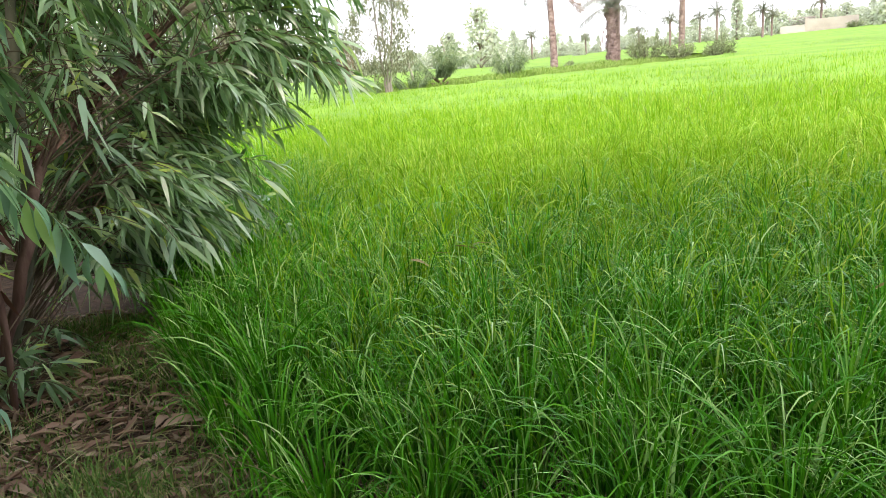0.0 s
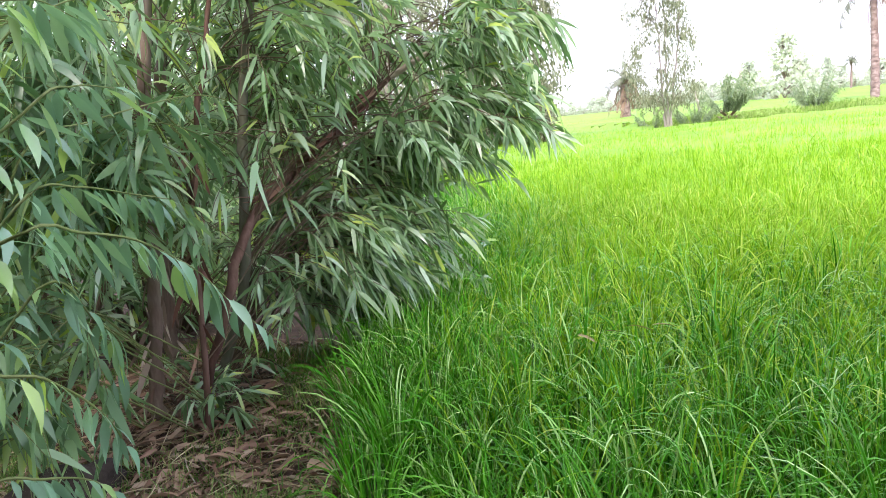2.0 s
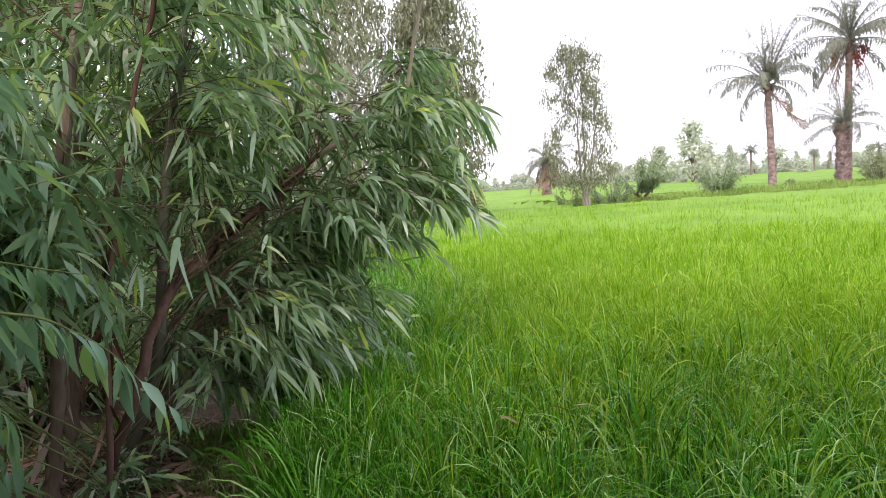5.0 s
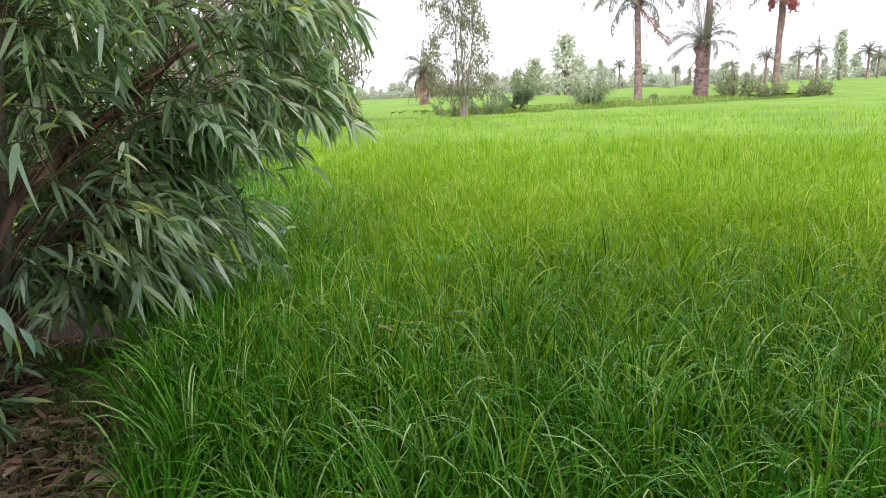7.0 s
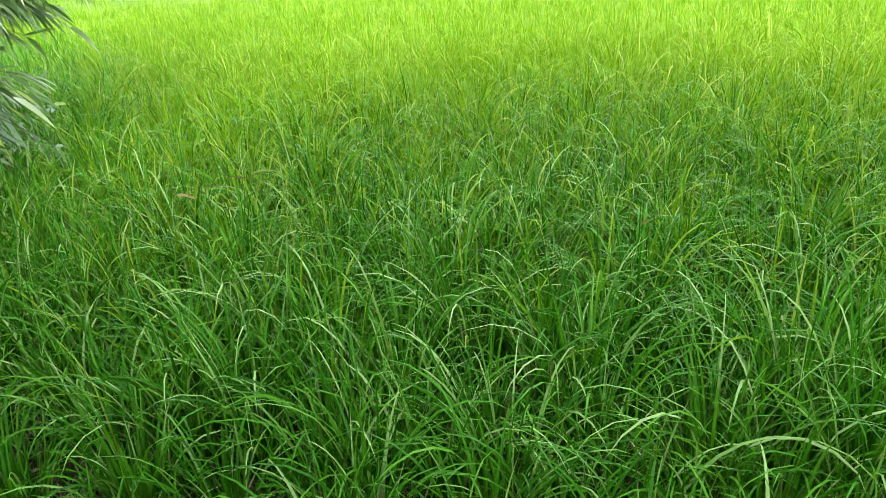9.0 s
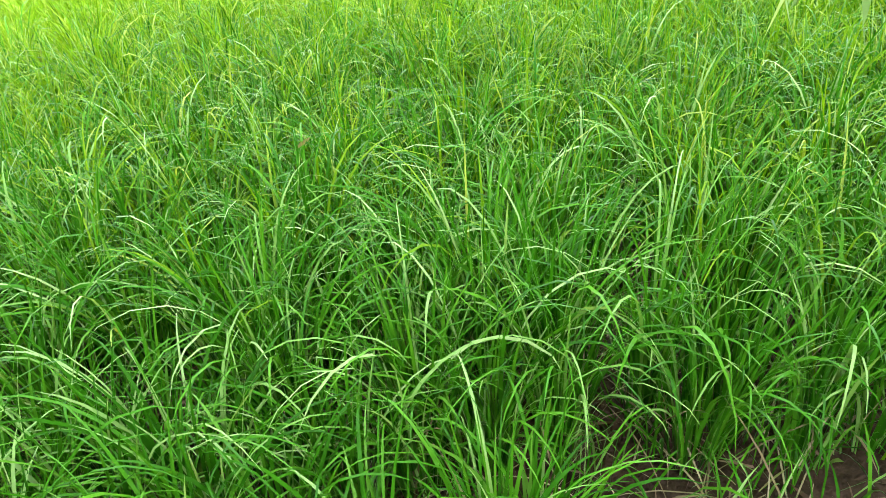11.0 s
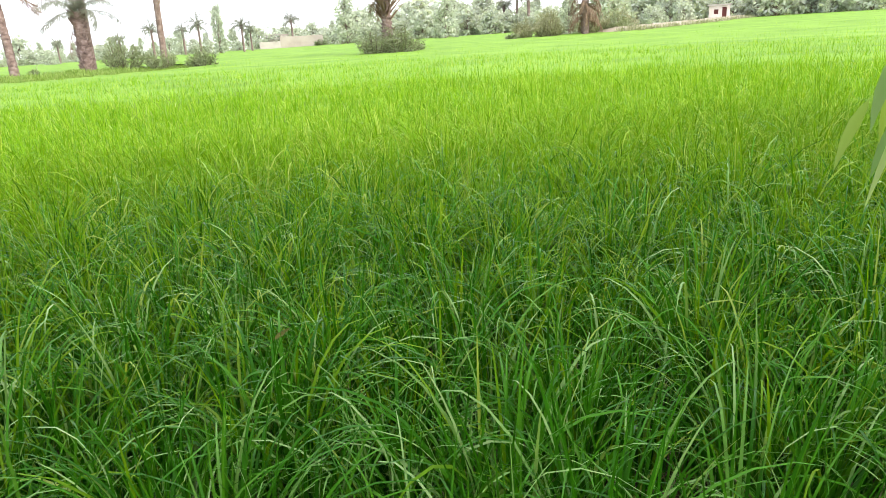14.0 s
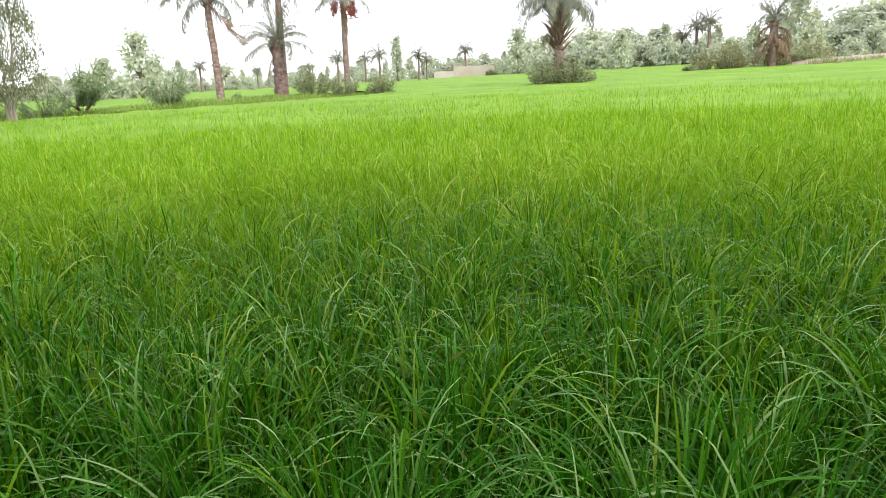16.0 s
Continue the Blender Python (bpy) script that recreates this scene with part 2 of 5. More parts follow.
class Geo:
    """Collects tubes and ribbons for one mesh."""

    def __init__(self):
        self.v, self.q, self.t, self.n = [], [], [], 0

    def add(self, v, quads=(), tris=()):
        v = np.asarray(v, float).reshape(-1, 3)
        if len(quads):
            self.q.append(np.asarray(quads) + self.n)
        if len(tris):
            self.t.append(np.asarray(tris) + self.n)
        self.v.append(v)
        self.n += len(v)

    def tube(self, path, radii, sides=6, cap=True):
        path = np.asarray(path, float)
        m = len(path)
        radii = np.broadcast_to(radii, (m,))
        tang = np.gradient(path, axis=0)
        tang /= np.linalg.norm(tang, axis=1)[:, None] + 1e-9
        ref = np.array([0.31, 0.87, 0.38]) if abs(tang[0, 2]) > 0.8 else np.array([0, 0, 1.0])
        u = np.cross(tang, ref)
        u /= np.linalg.norm(u, axis=1)[:, None] + 1e-9
        w = np.cross(tang, u)
        a = np.arange(sides) * 2 * np.pi / sides
        v = path[:, None] + radii[:, None, None] * (np.cos(a)[None, :, None] * u[:, None] + np.sin(a)[None, :, None] * w[:, None])
        i, j = np.meshgrid(np.arange(m - 1), np.arange(sides), indexing="ij")
        k = (j + 1) % sides
        quads = np.stack([i * sides + j, i * sides + k, (i + 1) * sides + k, (i + 1) * sides + j], -1).reshape(-1, 4)
        v = v.reshape(-1, 3)
        tris = []
        if cap:
            v = np.concatenate([v, path[-1:]])
            tris = [[(m - 1) * sides + b, (m - 1) * sides + (b + 1) % sides, m * sides] for b in range(sides)]
        self.add(v, quads, tris)

    def ribbons(self, mid, side):
        """mid: N x S+1 x 3 centre lines; side: N x S x 3 half-width vectors (the tip is a point)."""
        n, s1, _ = mid.shape
        s = s1 - 1
        v = np.empty((n, 2 * s + 1, 3))
        v[:, 0 : 2 * s : 2] = mid[:, :s] - side
        v[:, 1 : 2 * s : 2] = mid[:, :s] + side
        v[:, 2 * s] = mid[:, s]
        base = (np.arange(n) * (2 * s + 1))[:, None]
        tris = base + np.array([[2 * s - 2, 2 * s - 1, 2 * s]])
        quads = np.concatenate([base + np.array([[2 * k, 2 * k + 1, 2 * k + 3, 2 * k + 2]]) for k in range(s - 1)]) if s > 1 else []
        self.add(v, quads, tris)

    def mesh(self, name, mat, smooth=True):
        return mesh_of(name, np.concatenate(self.v), [np.concatenate(f) for f in (self.q, self.t) if len(f)], mat, smooth)


def part(name, geo, mat, parent, label="", smooth=True):
    me = geo if isinstance(geo, bpy.types.Mesh) else geo.mesh(name, mat, smooth)
    ob = new(name, me)
    ob.parent = parent
    if label:
        tagged(ob, label)
    return ob


def root(name, m, label, category, group="", kind=""):
    ob = new(name)
    ob.matrix_world = m
    ob.empty_display_size = 0.1
    return tagged(ob, label, category, group, kind)


def unit(v):
    return v / (np.linalg.norm(v, axis=-1, keepdims=True) + 1e-9)


def smoothline(points, n):
    """A Catmull-Rom line through a few points."""
    p = np.asarray(points, float)
    p = np.concatenate([[2 * p[0] - p[1]], p, [2 * p[-1] - p[-2]]])
    out = []
    for s in np.linspace(0, len(p) - 3 - 1e-6, n):
        i, f = int(s), s - int(s)
        a, b, c, d = p[i : i + 4]
        out.append(0.5 * (2 * b + (c - a) * f + (2 * a - 5 * b + 4 * c - d) * f * f + (3 * b - a - 3 * c + d) * f**3))
    return np.array(out)


def hanging_leaves(geo, base, way, length, width, r, sickle=0.12, sag=0.10):
    """Narrow leaves as ribbons of four steps, curved like a sickle and sagging towards the tip."""
    n = len(base)
    way = unit(way)
    side = unit(np.cross(way, unit(r.normal(size=(n, 3)) + 1e-3)))
    bend = unit(np.cross(way, side)) * r.normal(0, 0.6, (n, 1)) + side * r.normal(0, 0.5, (n, 1))
    s = np.array([0.0, 0.22, 0.5, 0.78, 1.0]) if sickle > 0.15 else np.array([0.0, 0.3, 0.65, 1.0])
    mid = base[:, None] + way[:, None] * (length[:, None] * s)[..., None] + bend[:, None] * (sickle * length[:, None] * s**2)[..., None]
    mid[..., 2] -= sag * length[:, None] * s**2
    w = width[:, None] / 2 * (np.array([0.25, 0.95, 1.0, 0.6]) if sickle > 0.15 else np.array([0.25, 1.0, 0.7]))
    geo.ribbons(mid, side[:, None] * w[..., None])


def leaf_mesh(name, length, width, curl, mat, fold=0.25):
    """One broad lance-shaped leaf along +x with a folded midrib and a short stalk."""
    st = np.array([0.0, 0.08, 0.2, 0.4, 0.62, 0.83, 1.0])
    wd = np.array([0.05, 0.06, 0.62, 1.0, 0.82, 0.42, 0.02]) * width / 2
    x = st * length
    z = -curl * length * st**2
    y = 0.10 * length * np.sin(st * 2.6)
    v, q = [], []
    for i in range(len(st)):
        v += [(x[i], y[i] - wd[i], z[i] + fold * wd[i]), (x[i], y[i], z[i]), (x[i], y[i] + wd[i], z[i] + fold * wd[i])]
        if i:
            a = 3 * (i - 1)
            q += [(a, a + 1, a + 4, a + 3), (a + 1, a + 2, a + 5, a + 4)]
    return mesh_of(name, v, [q], mat)


def aim(p, way, spin, scale):
    """A pose at p whose +x follows way, turned about it."""
    way = Vector(way).normalized()
    q = way.to_track_quat("X", "Z")
    return Matrix.Translation(p) @ q.to_matrix().to_4x4() @ Matrix.Rotation(spin, 4, "X") @ Matrix.Scale(scale, 4)


# ---- the lie of the land ----
def rise(x, y):
    """Height of the bare ground: flat field, climbing gently towards the far side, a low bank with the palms on it."""
    x, y = np.asarray(x, float), np.asarray(y, float)
    r, az = np.hypot(x, y), np.degrees(np.arctan2(x, y))
    h = np.maximum(0, r - 38) * np.clip((az + 20) / 70, 0, 1) * 0.016 * np.where(r > 200, 200 / np.maximum(r, 1), 1)
    along = (x + 6.5) * 0.737 + (y - 28.6) * 0.676
    across = -(x + 6.5) * 0.676 + (y - 28.6) * 0.737
    bank = np.clip(across / 1.4, 0, 1) * np.clip((9.0 - across) / 4.0, 0, 1) * np.clip((along + 1.6) / 0.8, 0, 1) * np.clip((24 - along) / 4, 0, 1)
    mound = 0.16 * np.exp(-(((x + 2.5) / 0.75) ** 2 + ((y - 1.9) / 0.7) ** 2))
    return h + 0.30 * bank + mound


EDGE = np.array([(-0.80, 1.12), (-1.00, 1.37), (-1.32, 1.76), (-1.70, 2.2), (-2.2, 2.9), (-3.0, 4.4), (-5.2, 8.0), (-11.2, 21.0), (-27.0, 55.0), (-80.0, 190.0), (-170.0, 400.0)])
NEAR = np.array([(-0.80, 1.12), (-0.45, 0.93), (0.3, 0.72), (1.6, 0.5), (3.0, 0.2), (8.0, -1.0), (40.0, -8.0), (400.0, -80.0)])


def in_field(x, y):
    left = np.interp(y, EDGE[:, 1], EDGE[:, 0])
    low = np.interp(x, NEAR[:, 0], NEAR[:, 1])
    return (x > np.where(y < 1.12, -0.80, left)) & (y > low)


def on_bank(x, y):
    along = (x + 6.5) * 0.737 + (y - 28.6) * 0.676
    across = -(x + 6.5) * 0.676 + (y - 28.6) * 0.737
    return (across > 0) & (across < 8.0) & (along > -0.8) & (along < 22)


# ---- ground, one sheet to the horizon ----
def build_ground():
    rr = np.concatenate([np.linspace(0.15, 4.5, 46), np.geomspace(4.8, 2600, 90)])
    aa = np.radians(np.arange(0, 360, 2.0))
    r, a = np.meshgrid(rr, aa, indexing="ij")
    x, y = r * np.sin(a), r * np.cos(a)
    z = rise(x, y)
    near = r < 6
    bump = np.array([noise.fractal(Vector((u * 2.2, w * 2.2, 0.3)), 1.0, 2.0, 4) if k else 0.0 for u, w, k in zip(x.ravel(), y.ravel(), near.ravel())])
    z = z + 0.035 * bump.reshape(z.shape)
    n, m = r.shape
    v = np.stack([x, y, z], -1).reshape(-1, 3)
    i, j = np.meshgrid(np.arange(n - 1), np.arange(m), indexing="ij")
    k = (j + 1) % m
    q = np.stack([i * m + j, (i + 1) * m + j, (i + 1) * m + k, i * m + k], -1).reshape(-1, 4)
    v = np.concatenate([v, [[0, 0, float(rise(0, 0))]]])
    t = [[b, (b + 1) % m, n * m] for b in range(m)]
    ob = new("ground", mesh_of("ground", v, [q, t], SOIL))
    tagged(ob, "damp brown soil of the field and its path", "ground", kind="structure")


build_ground()


def blade_rows(geo, x, y, length, width, lean, bend, seg, r, face=None, arch=2.2):
    """Grass blades: each rises from its foot, leans, and arches over towards its tip."""
    n = len(x)
    phi = r.uniform(0, 2 * np.pi, n) if face is None else face
    s = np.linspace(0, 1, seg + 1) ** (0.65 if seg > 3 else 1.0)
    mids = (s[:-1] + s[1:]) / 2
    theta = lean[:, None] + bend[:, None] * mids**arch
    ds = length[:, None] * np.diff(s)
    hor = np.concatenate([np.zeros((n, 1)), np.cumsum(np.sin(theta) * ds, 1)], 1)
    ver = np.concatenate([np.zeros((n, 1)), np.cumsum(np.cos(theta) * ds, 1)], 1)
    d = np.stack([np.cos(phi), np.sin(phi)], -1)
    mid = np.empty((n, seg + 1, 3))
    mid[..., 0] = x[:, None] + d[:, :1] * hor
    mid[..., 1] = y[:, None] + d[:, 1:] * hor
    mid[..., 2] = rise(x, y)[:, None] + ver
    turn = phi + np.pi / 2 + r.normal(0, 0.5, n)
    side = np.stack([np.cos(turn), np.sin(turn), r.normal(0, 0.25, n)], -1)
    w = width[:, None] / 2 * np.interp(s[:-1], [0, 0.25, 0.6, 1], [0.55, 0.9, 1.0, 0.25])
    geo.ribbons(mid, side[:, None] * w[..., None])


def build_rice():
    margin, field, r = Geo(), Geo(), np.random.default_rng(3)
    bare = [(0.80, 1.03, 0.09), (1.57, 1.02, 0.13), (1.53, 1.25, 0.10), (0.58, 1.10, 0.05), (0.27, 0.98, 0.06), (1.25, 0.72, 0.08)]
    bands = [
        (0.3, 3.4, 0.165, 68, 8, 0.0068, 1.0),
        (3.4, 7.0, 0.18, 42, 6, 0.007, 1.0),
        (7.0, 14.0, 0.23, 30, 4, 0.008, 1.0),
        (14.0, 28.0, 0.40, 24, 2, 0.0140, 1.0),
        (28.0, 58.0, 0.80, 18, 2, 0.027, 0.9),
        (58.0, 150.0, 1.9, 8, 2, 0.11, 0.85),
    ]
    for lo, hi, step, count, seg, width, tall in bands:
        g = np.arange(-hi, hi, step)
        x, y = [c.ravel() for c in np.meshgrid(g, g)]
        x = x + r.normal(0, step * 0.22, x.shape)
        y = y + r.normal(0, step * 0.22, y.shape)
        rad, az = np.hypot(x - 0.45, y), np.degrees(np.arctan2(x - 0.45, y))
        ok = (rad >= lo) & (rad < hi) & in_field(x, y) & ~on_bank(x, y) & (az > -70) & (az < (88 if hi < 8 else 69))
        for bx, by, br in bare:
            ok &= np.hypot(x - bx, y - by) > 0.75 * br
        x, y = x[ok], y[ok]
        if hi > 10:
            keep = np.degrees(np.arctan2(x, y)) < 72
            x, y = x[keep], y[keep]
        vigour = np.clip(r.normal(1.0, 0.10, len(x)), 0.75, 1.25)
        edge = np.clip((y - np.interp(x, NEAR[:, 0], NEAR[:, 1])) / 0.5, 0, 1)
        vigour *= 0.75 + 0.25 * edge
        k = np.repeat(np.arange(len(x)), count)
        n = len(k)
        spread = 0.30 * step if hi < 4 else 0.42 * step if hi < 8 else 0.55 * step
        ang, rad = r.uniform(0, 2 * np.pi, n), spread * np.sqrt(r.uniform(0, 1, n))
        bx, by = x[k] + rad * np.cos(ang), y[k] + rad * np.sin(ang)
        length = vigour[k] * (r.uniform(0.30, 0.53, n) if hi < 4 else r.uniform(0.36, 0.55, n)) * tall
        lean = np.abs(r.normal(0.02, 0.08, n)) + 0.02 + 0.07 * rad / max(spread, 1e-6) * (hi < 8)
        droop = r.random(n)
        bend = np.where(droop < 0.28, r.uniform(0.1, 0.6, n), np.where(droop < 0.55, r.uniform(0.6, 1.6, n), r.uniform(1.7, 3.0, n)))
        length *= np.where(droop > 0.55, 1.2 if hi < 8 else 1.1, 1.0)
        wide, face = width * r.uniform(0.7, 1.25, n), ang + r.normal(0, 0.45 if hi < 8 else 0.9, n)
        from_edge = bx - np.interp(by, EDGE[:, 1], EDGE[:, 0])
        # Shade put into colour: darker blades close by and along the tree edge.
        shade_toned = r.random(n) < np.maximum(np.clip((5.0 - np.hypot(bx - 0.45, by)) / 3.7, 0, 1), np.clip(1.2 - from_edge / 1.8, 0, 1) * (by < 9))
        for geo, pick in ((margin, shade_toned), (field, ~shade_toned)):
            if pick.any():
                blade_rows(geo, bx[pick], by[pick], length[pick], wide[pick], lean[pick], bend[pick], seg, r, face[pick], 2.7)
    tagged(new("shade_toned_rice", margin.mesh("shade_toned_rice", RICE_SHADE)), "young rice by path and trees, in a darker green standing for shade", "rice", kind="stuff")
    tagged(new("rice_plants", field.mesh("rice_plants", RICE_LIT)), "young rice plants filling the field, in a yellower green standing for sunlight", "rice", kind="stuff")


build_rice()


def build_withered_blades():
    """Dead straw-coloured blades and short new shoots crowding the feet of the near plants."""
    r = np.random.default_rng(29)
    for name, mat, n, length, width, label in [
        ("withered_blades", STRAW_BITS, 3600, (0.10, 0.34), (0.003, 0.006), "withered straw-coloured blades at the feet of the rice"),
        ("rice_shoots", RICE_SHADE, 9000, (0.10, 0.28), (0.004, 0.0065), "short green shoots between the rice plants"),
    ]:
        geo = Geo()
        x, y = r.uniform(-1.6, 3.2, n), r.uniform(0.4, 3.0, n)
        ok = in_field(x, y + 0.08)
        x, y = x[ok], y[ok]
        n = len(x)
        lean = np.abs(r.normal(0.75, 0.4, n)) if name == "withered_blades" else np.abs(r.normal(0.3, 0.25, n))
        blade_rows(geo, x, y, r.uniform(*length, n), r.uniform(*width, n), lean, r.uniform(0.2, 1.8, n), 4, r)
        tagged(new(name, geo.mesh(name, mat)), label, "rice", kind="stuff")


build_withered_blades()


def build_rice_canopy():
    """The closed leaf mass deep in the stand, away from the near edge."""
    rr = np.geomspace(6.0, 420, 124)
    aa = np.radians(np.arange(-70, 85, 0.6))
    r, a = np.meshgrid(rr, aa, indexing="ij")
    x, y = r * np.sin(a) + 0.45, r * np.cos(a)
    wob = np.array([noise.fractal(Vector((u * 0.9, w * 0.9, 2.0)), 1.0, 2.0, 3) for u, w in zip(x.ravel(), y.ravel())]).reshape(x.shape)
    top = np.interp(r, [6, 14, 30, 80], [0.20, 0.33, 0.38, 0.43])
    z = rise(x, y) + top + 0.05 * wob
    n, m = r.shape
    ok = in_field(x - 0.5, y) & ~on_bank(x, y)
    i, j = np.meshgrid(np.arange(n - 1), np.arange(m - 1), indexing="ij")
    q = np.stack([i * m + j, (i + 1) * m + j, (i + 1) * m + j + 1, i * m + j + 1], -1).reshape(-1, 4)
    q = q[ok.ravel()[q].all(1)]
    ob = new("rice_canopy", mesh_of("rice_canopy", np.stack([x, y, z], -1), [q], RICE_FAR))
    tagged(ob, "dense green rice canopy stretching across the far field", "rice", kind="stuff")


build_rice_canopy()


def build_bank_grass():
    geo, r = Geo(), np.random.default_rng(5)
    n = 40000
    al, ac = r.uniform(-1.2, 23, n), r.uniform(-0.6, 8.3, n) * np.where(r.random(n) < 0.35, 0.15, 1.0)
    x, y = -6.5 + al * 0.737 - ac * 0.676, 28.6 + al * 0.676 + ac * 0.737
    clump = np.array([noise.noise(Vector((u * 0.5, w * 0.5, 7))) for u, w in zip(x, y)])
    length = r.uniform(0.14, 0.34, n) * (1 + 0.9 * np.clip(clump, -0.4, 1))
    blade_rows(geo, x, y, length, r.uniform(0.03, 0.06, n), np.abs(r.normal(0.25, 0.2, n)), r.uniform(0.2, 1.6, n), 2, r)
    ob = new("bank_grass", geo.mesh("bank_grass", GRASS))
    tagged(ob, "pale green rough grass on the low field bank", "grass", kind="stuff")


build_bank_grass()


def build_turf():
    """Short trodden grass and leaf crumbs on the shaded ground under the trees and where one stands."""
    r = np.random.default_rng(11)
    geo = Geo()
    n = 82000
    x = np.concatenate([r.uniform(-3.3, -0.4, 64000), r.uniform(-8.0, 5.0, 18000)])
    y = np.concatenate([r.uniform(0.2, 2.7, 64000), r.uniform(-5.0, 9.0, 18000)])
    patch = np.array([noise.noise(Vector((u * 2.1, w * 2.1, 4))) for u, w in zip(x, y)])
    ok = ~in_field(x - 0.1, y - 0.1) & (r.random(n) < 0.55 + 1.3 * patch) & (np.hypot(x + 2.5, y - 1.8) > 0.55)
    x, y = x[ok], y[ok]
    n = len(x)
    blade_rows(geo, x, y, r.uniform(0.04, 0.10, n) * (1 + 0.8 * np.clip(patch[ok], 0, 1)), r.uniform(0.003, 0.006, n) * np.where(np.hypot(x + 1.5, y - 1) > 3, 2.5, 1), np.abs(r.normal(0.4, 0.4, n)), r.uniform(0.2, 1.6, n), 3, r)
    tagged(new("short_turf", geo.mesh("short_turf", TURF)), "short trodden olive-green grass under the trees", "grass", kind="stuff")
    geo = Geo()
    n = 9000
    x, y = r.uniform(-3.4, -0.4, n), r.uniform(0.1, 2.9, n)
    ok = ~in_field(x - 0.05, y)
    x, y = x[ok], y[ok]
    n = len(x)
    z = rise(x, y) + r.uniform(0.008, 0.035, n)
    a = r.uniform(0, 2 * np.pi, n)
    way = np.stack([np.cos(a), np.sin(a), r.normal(0, 0.25, n)], -1)
    hanging_leaves(geo, np.stack([x, y, z], -1), way, r.uniform(0.04, 0.12, n), r.uniform(0.008, 0.022, n), r, 0.3)
    m = 700
    x, y = r.uniform(-0.9, 2.6, m), r.uniform(0.3, 1.9, m)
    a = r.uniform(0, 2 * np.pi, m)
    way = np.stack([np.cos(a), np.sin(a), r.normal(0, 0.2, m)], -1)
    hanging_leaves(geo, np.stack([x, y, rise(x, y) + r.uniform(0.01, 0.05, m)], -1), way, r.uniform(0.05, 0.2, m), r.uniform(0.004, 0.010, m), r, 0.3)
    tagged(new("leaf_litter", geo.mesh("leaf_litter", DEAD_BITS)), "crumbled brown leaf litter on the soil", "litter", kind="stuff")


build_turf()


def build_straw():
    """Dry grass stems and thin fallen twigs lying about in the litter."""
    r = np.random.default_rng(13)
    geo = Geo()
    n = 2600
    x, y = r.uniform(-2.7, -0.5, n), r.uniform(0.3, 2.3, n)
    ok = ~in_field(x - 0.12, y)
    x, y = x[ok], y[ok]
    n = len(x)
    a = r.uniform(0, 2 * np.pi, n)
    way = np.stack([np.cos(a), np.sin(a), r.normal(0.05, 0.2, n)], -1)
    hanging_leaves(geo, np.stack([x, y, rise(x, y) + r.uniform(0.02, 0.06, n)], -1), way, r.uniform(0.06, 0.22, n), r.uniform(0.002, 0.004, n), r, 0.3)
    tagged(new("dry_straw", geo.mesh("dry_straw", STRAW_BITS)), "pale dry grass stems lying in the litter", "straw", kind="stuff")
    for _ in range(22):
        x, y, a, ln = r.uniform(-2.5, -0.95), r.uniform(0.45, 1.75), r.uniform(0, 6.28), r.uniform(0.12, 0.4)
        p = np.array([x, y, float(rise(x, y)) + 0.035])
        d = np.array([math.cos(a), math.sin(a), 0.0])
        g = Geo()
        g.tube(smoothline([-d * ln / 2, r.normal(0, 0.02, 3) * (1, 1, 0.4), d * ln / 2 + (0, 0, 0.02)], 8), np.linspace(0.0045, 0.002, 8), 5)
        ob = new("dry_stick", g.mesh("dry_stick", DEADWOOD if r.random() < 0.5 else TWIG_RED))
        ob.location = p
        tagged(ob, "thin dry twig lying in the leaf litter", "stick", "fallen twigs")


build_straw()


def build_fallen_leaves():
    r = random.Random(21)
    kinds = [leaf_mesh("fallen_leaf", 0.09 + 0.025 * k, 0.02 + 0.006 * k, 0.12 + 0.16 * k, DEAD, 0.8) for k in range(4)]
    spots = [(-1.9, 1.65, 0.03)] * 10 + [(-1.75, 1.0, 0.35)] * 80 + [(-1.4, 1.15, 0.3)] * 60 + [(-1.35, 0.95, 0.12)] * 30 + [(-1.75, 1.05, 0.08)] * 24 + [(-1.62, 1.45, 0.07)] * 16 + [(-2.2, 1.25, 0.4)] * 40 + [(-2.2, 2.0, 0.3)] * 30 + [(-2.15, 1.62, 0.16)] * 60
    for cx, cy, sd in spots:
        x, y = r.gauss(cx, sd + 0.05), r.gauss(cy, sd + 0.05)
        if in_field(np.array(x - 0.08), np.array(y)):
            continue
        ob = new("fallen_leaf", r.choice(kinds))
        a = r.uniform(0, 6.28)
        ob.matrix_world = aim((x, y, float(rise(x, y)) + 0.035), (math.cos(a), math.sin(a), r.uniform(-0.1, 0.25)), r.uniform(-0.7, 0.7), r.uniform(0.7, 1.25))
        tagged(ob, "curled dry brown eucalyptus leaf on the ground", "leaf", "fallen leaves")
    ob = new("fallen_leaf", kinds[2])
    ob.matrix_world = aim((-1.27, 1.62, 0.02), (0.25, -0.15, 1), 0.6, 1.0)
    tagged(ob, "upright orange-brown leaf stuck at the rice edge", "leaf", "fallen leaves")


build_fallen_leaves()


